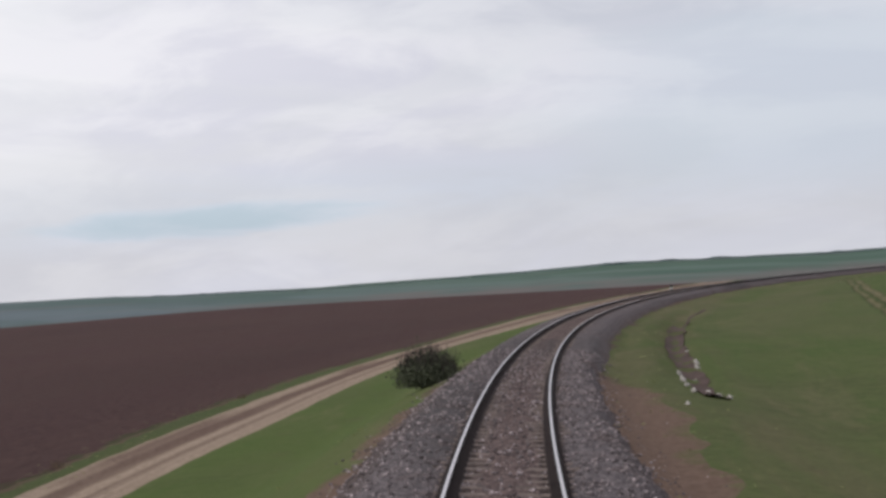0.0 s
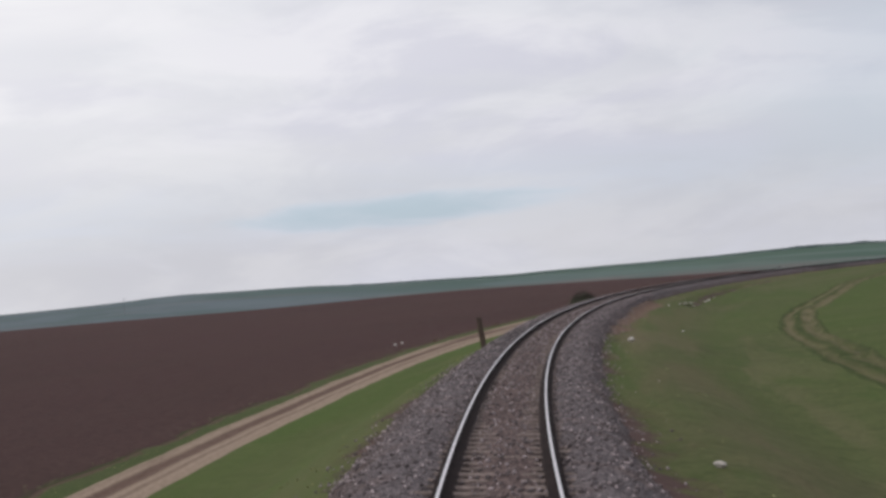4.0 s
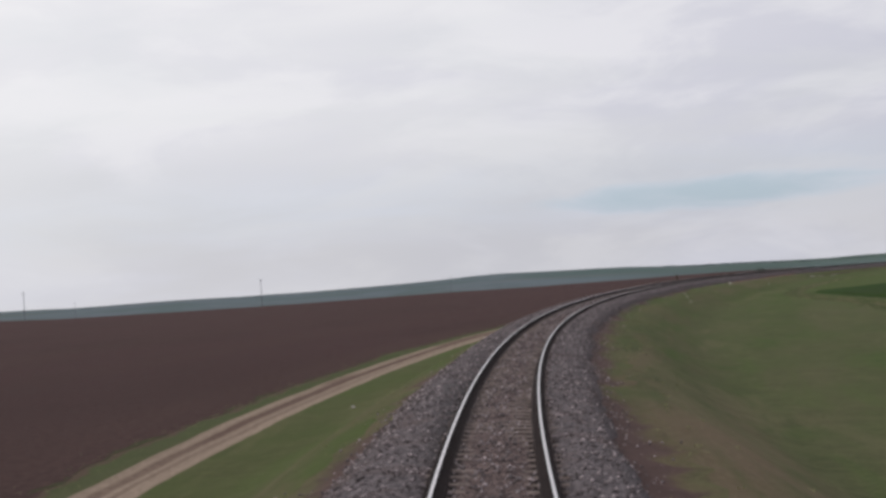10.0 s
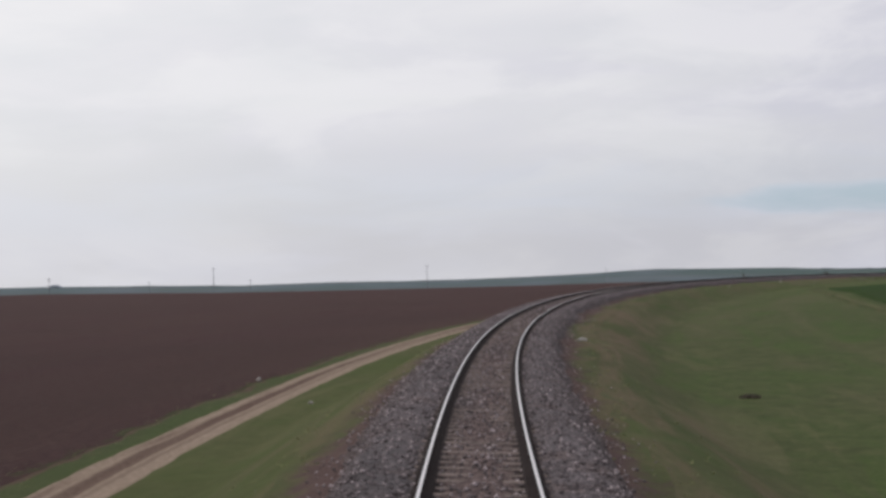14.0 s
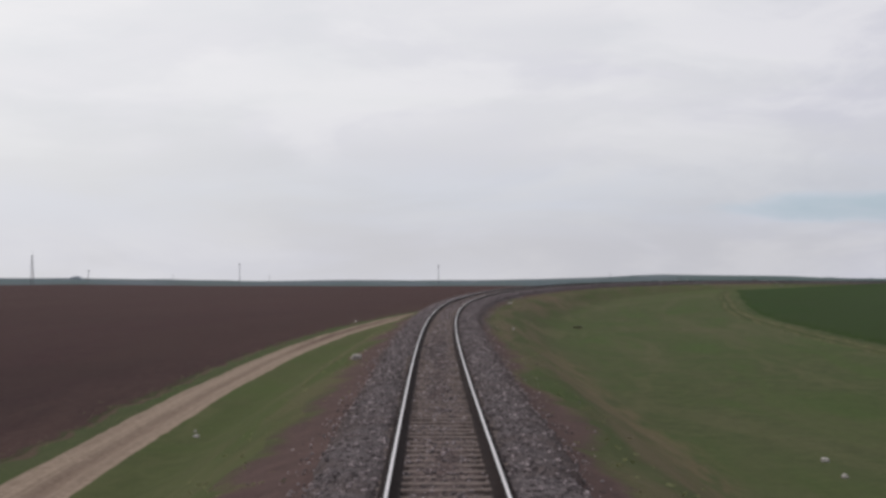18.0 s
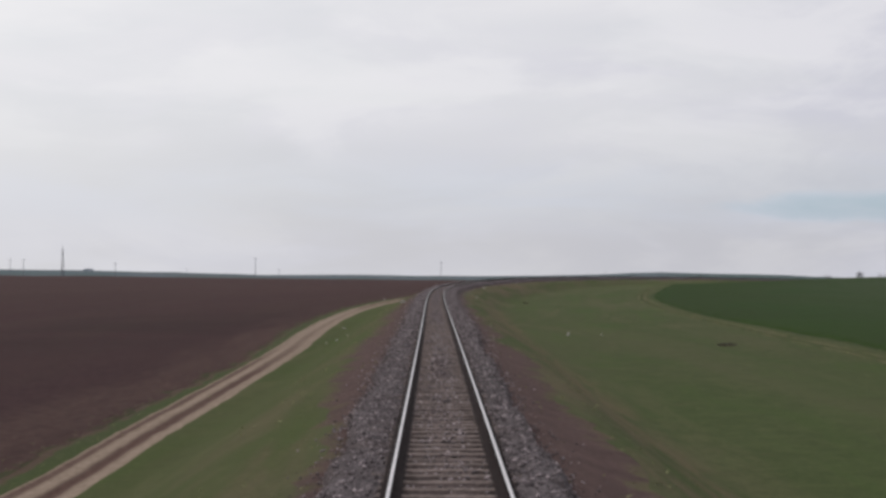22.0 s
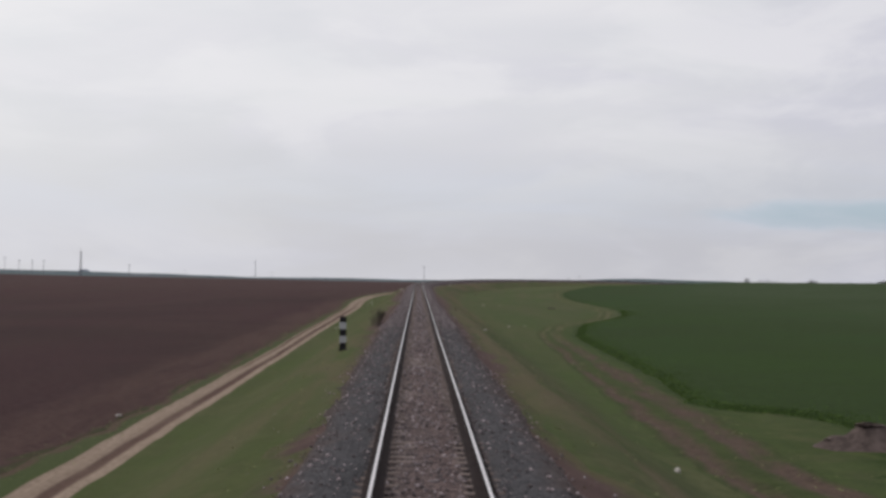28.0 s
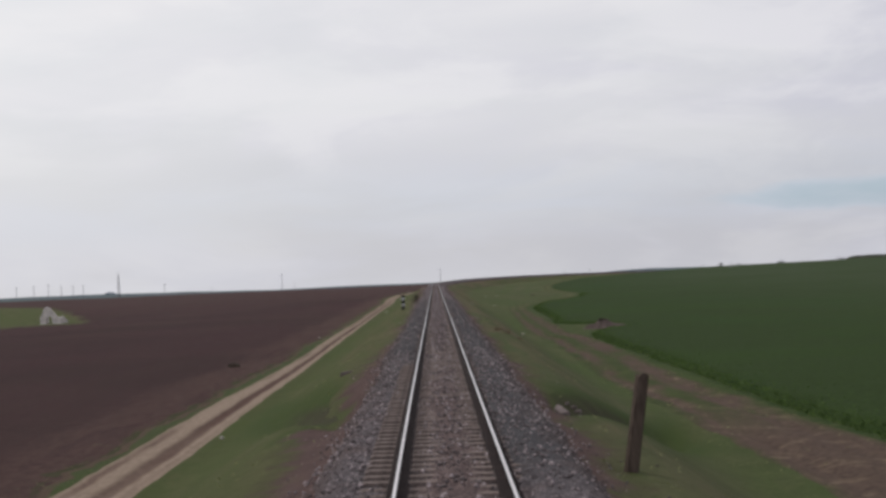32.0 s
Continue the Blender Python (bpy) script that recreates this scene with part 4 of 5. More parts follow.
def stake(s, d, height, width, lean_right, lean_fwd, label, seed):
    """An old thick wooden post, split and worn at its top."""
    rnd = random.Random(seed)
    ob = thing("stake", spot(s, d), label, "post")
    bm = bmesh.new()
    n, rings = 10, []
    levels = [-0.35, 0.0, 0.3, 0.6, 0.85, 0.97, 1.0]
    for lv in levels:
        z = lv * height
        w = width / 2 * (1.06 - 0.12 * max(lv, 0)) * (0.95 if lv == 1.0 else 1)
        ring = []
        for i in range(n):
            a = 2 * math.pi * i / n + 0.3
            sq = 1.0 / max(abs(math.cos(a)), abs(math.sin(a))) ** 0.55
            rr = w * sq * (1 + 0.07 * math.sin(5 * a + seed)) * rnd.uniform(0.95, 1.05)
            ring.append(bm.verts.new((rr * math.cos(a) + lean_right * z, rr * math.sin(a) + lean_fwd * z, z + (rnd.uniform(-0.05, 0.03) if lv == 1.0 else 0))))
        rings.append(ring)
    for p, q in zip(rings, rings[1:]):
        for i in range(n):
            j = (i + 1) % n
            bm.faces.new((p[i], p[j], q[j], q[i]))
    bm.faces.new(rings[-1])
    part("shaft", bm, WOOD, ob)
    return ob


def striped_post(s, d, height, width, label):
    """Square line-side marker with black and white bands on a wider foot."""
    ob = thing("marker_post", spot(s, d, turn=4), label, "post", "line-side marker posts")
    bm = bmesh.new()
    block(bm, width * 1.25, width * 1.25, -0.4, 0.10, 0.92, 0.02)
    part("foot", bm, BLACK, ob, "dark concrete foot")
    bands = [(0.10, 0.34, BLACK), (0.34, 0.66, WHITE), (0.66, 0.97, BLACK), (0.97, 1.29, WHITE), (1.29, height, BLACK)]
    for a, b, m in bands:
        bm = bmesh.new()
        block(bm, width, width * 0.8, a, b - 0.004, 1.0, 0.012)
        part("band", bm, m, ob, "white painted band" if m is WHITE else "black painted band")
    bm = bmesh.new()
    block(bm, width * 1.02, width * 0.82, height, height + 0.05, 0.55, 0.01)
    part("cap", bm, BLACK, ob)
    return ob


def leafy_bush(s, d, w, hgt, label, seed, n_leaf=9000):
    """A dense dark shrub: stems, and a crown of many small leaves in uneven clumps."""
    rnd = random.Random(seed)
    ob = thing("bush", spot(s, d), label, "bush")
    bm = bmesh.new()
    clumps = []
    for i in range(26):
        a, r = rnd.uniform(0, 2 * math.pi), math.sqrt(rnd.random()) * 0.5
        cx, cy = r * math.cos(a) * w, r * math.sin(a) * w * 0.7
        top = hgt * (1 - 1.5 * r * r) * rnd.uniform(0.65, 1.02)
        c = Vector((cx, cy, top * 0.56))
        clumps.append((c, rnd.uniform(0.16, 0.30) * w, top * 0.55))
        tube(bm, (cx * 0.25, cy * 0.25, -0.1), c, 0.035, 0.012)
    for i in range(260):
        c, r, rz = rnd.choice(clumps)
        a = c + Vector((rnd.uniform(-0.5, 0.5) * r, rnd.uniform(-0.5, 0.5) * r, rz * 0.3))
        tube(bm, a, a + Vector((rnd.uniform(-0.25, 0.25), rnd.uniform(-0.25, 0.25), rnd.uniform(0.4, 0.9))) * hgt * 0.8, 0.016, 0.006, 4)
    part("stems", bm, TWIG, ob)["kind"] = "stuff"
    v, f = [], []
    for i in range(n_leaf):
        c, r, rz = rnd.choice(clumps)
        p = c + Vector((rnd.gauss(0, 0.5) * r, rnd.gauss(0, 0.5) * r, rnd.gauss(0, 0.5) * rz))
        p.z = max(p.z, 0.02)
        e = Euler((rnd.uniform(0, 6), rnd.uniform(0, 6), rnd.uniform(0, 6))).to_matrix()
        z = rnd.uniform(0.03, 0.075)
        k = len(v)
        v += [tuple(p + e @ Vector(q)) for q in ((-z, 0, 0), (0, -z * 0.5, 0.01), (z, 0, 0), (0, z * 0.5, 0.01))]
        f.append((k, k + 1, k + 2, k + 3))
    crown = mesh_object("crown", v, f, LEAF, smooth=False, parent=ob)
    crown["kind"] = "stuff"
    return ob


def bare_bush(s, d, w, hgt, label, seed, stems=16, mat=None, name="bare_bush", spread=0.15):
    """A leafless shrub of forking twigs."""
    rnd = random.Random(seed)
    ob = thing(name, spot(s, d), label, "bush")
    bm = bmesh.new()

    def grow(p, way, length, r, depth):
        q = p + way * length
        tube(bm, p, q, r, r * 0.6, 4)
        if depth:
            for _ in range(rnd.choice((2, 3))):
                w2 = (way + Vector((rnd.uniform(-0.7, 0.7), rnd.uniform(-0.7, 0.7), rnd.uniform(-0.1, 0.5)))).normalized()
                grow(p.lerp(q, rnd.uniform(0.6, 1.0)), w2, length * rnd.uniform(0.55, 0.8), r * 0.55, depth - 1)

    for i in range(stems):
        a = rnd.uniform(0, 2 * math.pi)
        way = Vector((math.cos(a) * w / hgt * rnd.uniform(0.1, 0.55), math.sin(a) * w / hgt * rnd.uniform(0.1, 0.55), 1)).normalized()
        grow(Vector((rnd.uniform(-spread, spread) * w, rnd.uniform(-spread, spread) * w, -0.05)), way, hgt * rnd.uniform(0.3, 0.46), (0.013 if hgt < 1.6 else 0.022) * hgt, 4 if hgt < 1.6 else 3)
    part("twigs", bm, mat or TWIG, ob)["kind"] = "stuff"
    return ob


# posts beside the ballast
stake(684.3, -3.15, 1.42, 0.235, -0.10, 0.10, "leaning weathered wooden post on the grassy embankment edge", 3)
stake(26.6, 3.15, 1.68, 0.25, 0.17, 0.05, "thick dark wooden post leaning beside the ballast", 8)
post = striped_post(164.0, -3.6, 1.52, 0.30, "black and white banded marker post standing in the grass")
copy_thing(post, spot(886, -4.8, 4))

# iron stub
stub = thing("iron_stub", spot(238.8, 3.45, 12), "short dark brown iron stub standing in the grass", "post")
bm = bmesh.new()
block(bm, 0.125, 0.11, -0.2, 0.20, 0.92, 0.02, 0.010, random.Random(2))
part("stub", bm, STUMP, stub)
bm = bmesh.new()
block(bm, 0.14, 0.125, 0.19, 0.225, 0.9, 0.012, 0.006, random.Random(5))
part("cap_plate", bm, STUMP, stub)

# bushes
leafy_bush(746.5, -3.9, 1.95, 1.15, "dark green rounded bush growing on the embankment", 21)
bare_bush(187.7, -2.5, 1.3, 1.35, "leafless grey-brown bush beside the ballast", 22, 15)
bare_bush(192.0, -3.0, 1.0, 0.9, "low leafless bush beside the ballast", 23, 9)


def land_at(x, y):
    """Height of the land at a place of the plan, inside the curve."""
    s, d = np.meshgrid(np.arange(560, 900, 3.0), np.arange(20, 300, 3.0), indexing="ij")
    px, py = plan(s, d)
    k = np.unravel_index(np.argmin((px - x) ** 2 + (py - y) ** 2), px.shape)
    return float(land(s[k], d[k]))


def thicket(x, y, top, w, stems, seed):
    """Leafless shrubs that overtop the rise of the field."""
    z = land_at(x, y)
    ob = bare_bush(700.0, 60.0, w * 0.7, top - z, "distant leafless thicket on the edge of the crop field", seed, stems, HAZED_TWIG, "thicket", 0.5)
    ob.matrix_basis = pose(x, y, z)


for i, (x, y, top, w, stems) in enumerate([(136, 708, 3.9, 4.0, 14), (139.5, 692, 3.2, 6.5, 14), (143, 694, 2.9, 5.5, 10), (174.8, 754.6, 3.3, 5.0, 44), (200.8, 740, 3.4, 5.0, 44), (196, 742, 2.8, 4.0, 18), (130.5, 724, 2.6, 3.4, 8), (153, 730, 2.5, 3.6, 8), (181, 735, 2.6, 4.2, 9), (186, 733, 2.5, 4.0, 9)]):
    thicket(x, y, top, w, stems, 60 + i)

# heap of broken slabs at the crop's edge
heap = thing("rubble_heap", spot(147.2, 15.8), "low heap of brown earth and broken slabs by the crop", "rubble")
rnd = random.Random(12)
mx, my = np.meshgrid(np.linspace(-2.2, 3.4, 40), np.linspace(-1.3, 1.3, 20), indexing="ij")
mz = 1.16 * bell(mx, 0.1, 0.85) + 0.45 * bell(mx, -1.2, 0.5) + 0.50 * bell(mx, 1.7, 1.0)
mz = np.minimum(mz * bell(my, 0, 0.85), 0.94) + 0.10 * fbm(mx * 1.8, my * 1.8, 77.0) - 0.12
k = np.arange(39 * 19)
k = (k // 19) * 20 + k % 19
mound = mesh_object("mound", np.stack([mx, my, mz], -1).reshape(-1, 3).tolist(), np.stack([k, k + 20, k + 21, k + 1], -1).tolist(), SLAB, parent=heap)
mound["label"] = "brown mound of earth"
for x, y, z, sx, sy, sz, tilt in [(0.1, -0.05, 0.74, 0.95, 0.8, 0.15, 5), (-1.25, -0.05, 0.22, 0.55, 0.5, 0.12, -6)]:
    bm = bmesh.new()
    block(bm, sx, sy, 0.0, sz, 0.88, 0.06, 0.03, rnd)
    p = part("slab", bm, SLAB, heap, "dirty broken concrete slab")
    p.matrix_basis = pose(x, y, z, rnd.uniform(-8, 8), tilt, rnd.uniform(-30, 30))

# headwalls of the culvert, sunk in the banks
for s, d, length, turn, label in [(43.4, 3.2, 4.2, 2, "weathered pale concrete headwall sunk in the culvert's bank"), (59.0, -3.6, 1.1, -20, "short grey concrete headwall beside the culvert's gully")]:
    wall = thing("culvert_headwall", spot(s, d, turn), label, "culvert", "culvert headwalls")
    bm = bmesh.new()
    block(bm, 0.30, length, -0.5, 0.06, 0.94, 0.03, 0.02, random.Random(41))
    part("coping", bm, COPING, wall)
    for k in range(3):
        bm = bmesh.new()
        rock(bm, (0, 0, 0), (0.07, 0.10, 0.06), rnd)
        p = part("broken_piece", bm, COPING, wall)
        p.matrix_basis = pose(rnd.uniform(0.1, 0.5), (k - 1) * length * 0.32, 0.0, 0, 0, rnd.uniform(0, 360))

# ruined whitewashed hut out in the field
ruin = thing("ruin", spot(421, -108.2, -12), "small whitewashed ruin with a broken gable in the field", "ruin")
rnd = random.Random(31)


def wall_piece(name, outline, depth, m, parent, at, turn=0.0):
    """An upright slab with a broken outline."""
    bm = bmesh.new()
    fr = [bm.verts.new((x, -depth / 2, z)) for x, z in outline]
    bk = [bm.verts.new((x, depth / 2, z)) for x, z in outline]
    bm.faces.new(fr)
    bm.faces.new(bk[::-1])
    for i in range(len(outline)):
        j = (i + 1) % len(outline)
        bm.faces.new((fr[j], fr[i], bk[i], bk[j]))
    bmesh.ops.bevel(bm, geom=list(bm.edges), offset=0.05, segments=1, affect="EDGES")
    p = part(name, bm, m, parent)
    p.matrix_basis = pose(*at, 0, 0, turn)
    return p


wall_piece("gable_wall", [(-3.1, -0.6), (-1.1, -0.6), (-1.0, 1.7), (-0.3, 2.4), (0.5, 2.2), (0.7, 0.9), (1.0, -0.6), (3.0, -0.6), (3.1, 1.6), (2.5, 2.1), (1.9, 2.3), (1.3, 3.4), (0.5, 3.9), (0.1, 4.6), (-0.9, 4.9), (-1.6, 4.6), (-2.3, 3.0), (-2.9, 2.2)], 0.5, RUIN, ruin, (0, 0, 0))
wall_piece("side_wall", [(-2.2, -0.6), (2.0, -0.6), (2.1, 1.6), (1.0, 2.2), (-0.3, 1.7), (-1.1, 2.5), (-2.2, 2.3)], 0.45, RUIN, ruin, (-2.85, 2.45, 0), 90)
wall_piece("side_wall", [(-2.2, -0.6), (2.0, -0.6), (2.0, 1.1), (0.9, 1.5), (-0.6, 2.2), (-2.2, 1.7)], 0.45, RUIN, ruin, (2.8, 2.45, 0), 90)
for i in range(7):
    bm = bmesh.new()
    rock(bm, (0, 0, 0.1), (0.5, 0.4, 0.5), rnd)
    p = part("fallen_block", bm, RUIN, ruin)
    p.matrix_basis = pose(rnd.uniform(-3.5, 4.0), rnd.uniform(-2.2, -0.6), 0, 0, 0, rnd.uniform(0, 360))

# pale stones: in the ditch, beside the ballast, and strewn about
STONES = [(765.4, 5.9, 0.11), (753.8, 5.9, 0.13), (755.8, 5.98, 0.12), (757.6, 6.0, 0.10), (748.6, 5.5, 0.13), (740.2, 5.3, 0.13), (739.6, 5.62, 0.12), (738.4, 5.85, 0.10), (751.4, 5.05, 0.08), (749.4, 5.0, 0.09), (747.2, 4.95, 0.09), (744.8, 4.9, 0.10), (742.2, 4.85, 0.10), (738.2, 4.8, 0.10), (733.0, 4.25, 0.07), (683.3, 3.45, 0.165), (480.1, 3.15, 0.15), (488.0, -14.4, 0.158), (474.3, -9.0, 0.094), (375.3, -8.6, 0.101), (377.0, -8.9, 0.065), (351.0, -7.7, 0.094), (353.5, -7.0, 0.072), (349.0, -8.4, 0.065), (257.7, -8.3, 0.072), (252.0, -8.2, 0.115), (249.5, -8.5, 0.072), (368.1, 11.9, 0.108), (364.3, 11.5, 0.086), (366.0, 14.6, 0.086), (262.7, 10.0, 0.094), (264.0, 11.9, 0.058), (742.0, -19.6, 0.173), (745.4, -19.9, 0.115), (558.7, -8.7, 0.079), (58.4, -8.5, 0.086), (139.1, 7.7, 0.115), (154.4, -12.0, 0.101), (641.6, 3.6, 0.101), (635.4, 4.4, 0.079), (629.1, 5.2, 0.079), (709.7, -8.0, 0.086), (699.5, 6.0, 0.072), (420.0, 4.3, 0.094), (205.0, 4.8, 0.072), (382.7, -3.3, 0.19), (383.4, -3.5, 0.11)]
for i, (s, d, z) in enumerate(STONES):
    rnd = random.Random(200 + i)
    bm = bmesh.new()
    rock(bm, (0, 0, z * 0.45), (z * rnd.uniform(0.9, 1.4), z * rnd.uniform(0.7, 1.1), z), rnd, 0.75)
    ob = part("stone", bm, LIME)
    ob.matrix_basis = spot(s, d, rnd.uniform(0, 360))
    tagged(ob, "large pale limestone rock lying in the ditch" if i < 15 else "small pale stone lying in the grass", "stone", "pale stones along the line")


# dark tussocks in the meadow
def tussock(s, d, w, hgt, seed):
    rnd = random.Random(seed)
    v, f = [], []
    for i in range(420):
        a, r = rnd.uniform(0, 6.283), math.sqrt(rnd.random()) * w / 2
        x, y = r * math.cos(a), r * math.sin(a) * 0.7
        hh = hgt * rnd.uniform(0.5, 1.1) * (1 - (r / w) ** 2)
        lean = Vector((rnd.uniform(-0.4, 0.4), rnd.uniform(-0.4, 0.4), 1)) * hh
        t = Vector((math.cos(a * 3), math.sin(a * 3), 0)) * 0.018
        k = len(v)
        b = Vector((x, y, -0.03))
        v += [tuple(b - t), tuple(b + t), tuple(b + lean)]
        f.append((k, k + 1, k + 2))
    ob = mesh_object("tussock", v, f, TUSSOCK, smooth=False)
    ob.matrix_basis = spot(s, d)
    return tagged(ob, "dull brown tussock of coarse grass on open ground", "grass tussock", "dark tussocks")


def dry_weeds(s, d, w, hgt, seed):
    rnd = random.Random(seed)
    bm = bmesh.new()
    for i in range(34):
        a, r = rnd.uniform(0, 6.283), math.sqrt(rnd.random()) * w / 2
        p = Vector((r * math.cos(a), r * math.sin(a), -0.03))
        q = p + Vector((rnd.uniform(-0.35, 0.35), rnd.uniform(-0.35, 0.35), 1)) * hgt * rnd.uniform(0.4, 1.0)
        tube(bm, p, q, 0.008, 0.003, 3)
        if i % 3 == 0:
            tube(bm, p.lerp(q, 0.7), p.lerp(q, 0.7) + Vector((rnd.uniform(-1, 1), rnd.uniform(-1, 1), 0.8)) * hgt * 0.2, 0.005, 0.003, 3)
    ob = part("dry_weeds", bm, STRAW)
    ob.matrix_basis = spot(s, d)
    return tagged(ob, "clump of dry brown weed stalks in the grass", "weeds", "dry weeds")


for i, (s, d, w, hgt) in enumerate([(92.6, 3.5, 0.35, 0.30), (94.0, 4.2, 0.4, 0.32), (91.8, 4.8, 0.3, 0.22), (96.5, 3.9, 0.3, 0.24), (744.0, -16.6, 0.5, 0.3), (771.0, -17.2, 0.5, 0.35)]):
    dry_weeds(s, d, w, hgt, 340 + i)
for i, (s, d, w, hgt) in enumerate([(473.0, 10.2, 0.9, 0.26), (348.5, 22.4, 1.6, 0.3), (107.5, -14.5, 0.8, 0.36)]):
    tussock(s, d, w, hgt, 300 + i)


# grassy barrow behind the crop's rise
ba, br = np.meshgrid(np.linspace(0, 2 * math.pi, 48, endpoint=False), np.linspace(0, 1, 14), indexing="ij")
bx, by = 23 * br * np.cos(ba), 14 * br * np.sin(ba)
bz = 5.64 * (1 - sstep(br, 0.50, 1.0)) - 3.0 * sstep(br, 0.8, 1.0) + 0.22 * fbm(bx / 3.5, by / 3.5, 88.0)
k = np.arange(48 * 13)
ki, kj = k // 13, k % 13
kn = (ki + 1) % 48
barrow = mesh_object("barrow", np.stack([bx, by, bz], -1).reshape(-1, 3).tolist(), np.stack([ki * 14 + kj, ki * 14 + kj + 1, kn * 14 + kj + 1, kn * 14 + kj], -1).tolist(), BARROW_TURF)
barrow.matrix_basis = pose(235.5, 800, -1.95)
tagged(barrow, "low flat-topped barrow of dull grass behind the crop field", "mound")


# ============ masts on the plain ============
def far_spot(bearing, dist, eye=(0.1, 93.0)):
    b = radians(bearing)
    return eye[0] + dist * math.sin(b), eye[1] + dist * math.cos(b)


def pole(bearing, dist, foot, height, group="poles of the far power line"):
    """A power-line pole with cross-arm and insulators."""
    x, y = far_spot(bearing, dist)
    ob = thing("power_pole", pose(x, y, foot, 0, 0, 55), "tall grey power-line pole on the far plain", "power pole", group)
    bm = bmesh.new()
    tube(bm, (0, 0, -6), (0, 0, height), 0.30, 0.17, 8)
    part("pole", bm, MAST, ob)
    bm = bmesh.new()
    tube(bm, (-1.6, 0, height * 0.93), (1.6, 0, height * 0.93), 0.13, 0.13, 6)
    part("cross_arm", bm, MAST, ob)
    for dx in (-1.5, 0, 1.5):
        bm = bmesh.new()
        tube(bm, (dx, 0, height * 0.93), (dx, 0, height * 0.93 + 0.7), 0.14, 0.08, 6)
        part("insulator", bm, MAST, ob)
    return ob


for bearing, dist, foot, height in [(-5.81, 1500, -8, 21), (0.49, 1560, -9, 20), (6.3, 2300, -11, 14), (-10.42, 1450, -8, 16), (-8.4, 2300, -10, 13), (-5.2, 2300, -10, 12), (-14.83, 1480, -7, 20), (-14.33, 1500, -7, 18), (-13.87, 1530, -7, 18), (-13.47, 1560, -7, 18), (-15.38, 1450, -7, 19), (-16.05, 1420, -7, 18), (-17.0, 1400, -7, 19)]:
    pole(bearing, dist, foot, height)


def lattice_tower(bearing, dist, foot, height):
    """A slender lattice mast: four legs, rungs and braces, and a tip."""
    x, y = far_spot(bearing, dist)
    ob = thing("lattice_tower", pose(x, y, foot, 0, 0, 20), "slender grey steel lattice tower on the far plain", "tower")
    w0, w1 = 1.35, 0.38

    def corner(i, k):
        w = w0 + (w1 - w0) * k
        return ((1, 1), (-1, 1), (-1, -1), (1, -1))[i][0] * w, ((1, 1), (-1, 1), (-1, -1), (1, -1))[i][1] * w, k * height

    for i in range(4):
        bm = bmesh.new()
        a = corner(i, 0)
        tube(bm, (a[0] * 1.2, a[1] * 1.2, -6), corner(i, 1), 0.15, 0.10, 5)
        part("leg", bm, MAST, ob)
    for q in range(8):
        k0, k1 = q / 8, (q + 1) / 8
        bm = bmesh.new()
        for i in range(4):
            j = (i + 1) % 4
            tube(bm, corner(i, k0), corner(j, k1), 0.055, 0.055, 4)
            tube(bm, corner(j, k0), corner(i, k1), 0.055, 0.055, 4)
            tube(bm, corner(i, k1), corner(j, k1), 0.055, 0.055, 4)
        part("bracing", bm, MAST, ob)
    bm = bmesh.new()
    tube(bm, (0, 0, height), (0, 0, height + 3.5), 0.12, 0.05, 5)
    part("tip", bm, MAST, ob)
    return ob


lattice_tower(-12.16, 1490, -7, 27)
for bearing, dist, w, hgt in [(-12.05, 3800, 36, 9)]:
    x, y = far_spot(bearing, dist)
    rnd = random.Random(int(w))
    ob = thing("far_copse", pose(x, y, -7.5), "distant clump of trees on the far plain, haze in its colour", "trees")
    v, f = [], []
    for i in range(700):
        u = rnd.uniform(-1, 1)
        p = Vector((u * w / 2, rnd.uniform(-5, 5), -3 + (hgt + 3) * math.sqrt(1 - u * u) * rnd.random() ** 0.5))
        e = Euler((rnd.uniform(0, 6), rnd.uniform(0, 6), 0)).to_matrix()
        k = len(v)
        v += [tuple(p + e @ Vector(q)) for q in ((-0.9, 0, 0), (0, -0.7, 0), (0.9, 0, 0), (0, 0.7, 0))]
        f.append((k, k + 1, k + 2, k + 3))
    crown = mesh_object("crown", v, f, COPSE, smooth=False, parent=ob)
    crown["kind"] = "stuff"


def far_woods(b0, b1, count, hgt, seed):
    """A ragged line of woods along the crest of the far hills."""
    r = np.random.RandomState(seed)
    v, f = [], []
    for _ in range(count):
        b, dist = radians(r.uniform(b0, b1)), r.uniform(3480, 3700)
        x, y = 60 + dist * math.sin(b), 450 + dist * math.cos(b)
        k = hgt * r.uniform(0.4, 1.1) * (0.6 + 0.4 * math.sin(b * 190 + seed))
        for q in range(16):
            p = np.array((x, y, far_height(dist, math.degrees(b)))) + (r.normal(0, 4.5), r.normal(0, 4.5), k * r.uniform(0.0, 1.0))
            a, t = r.uniform(0, 6.283), r.uniform(-0.5, 0.5)
            e, u = np.array((math.cos(a), math.sin(a), t)) * 2.4, np.array((-math.sin(a) * 0.3, math.cos(a) * 0.3, 1.0)) * 1.5
            n = len(v)
            v += [tuple(p - e), tuple(p - u), tuple(p + e), tuple(p + u)]
            f.append((n, n + 1, n + 2, n + 3))
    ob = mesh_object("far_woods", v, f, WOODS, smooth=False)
    return tagged(ob, "woods along the crest of far hills, blue-grey haze in their colour", "woods", kind="stuff")


far_woods(29, 41, 330, 3.6, 1)
far_woods(14, 29, 220, 1.5, 2)

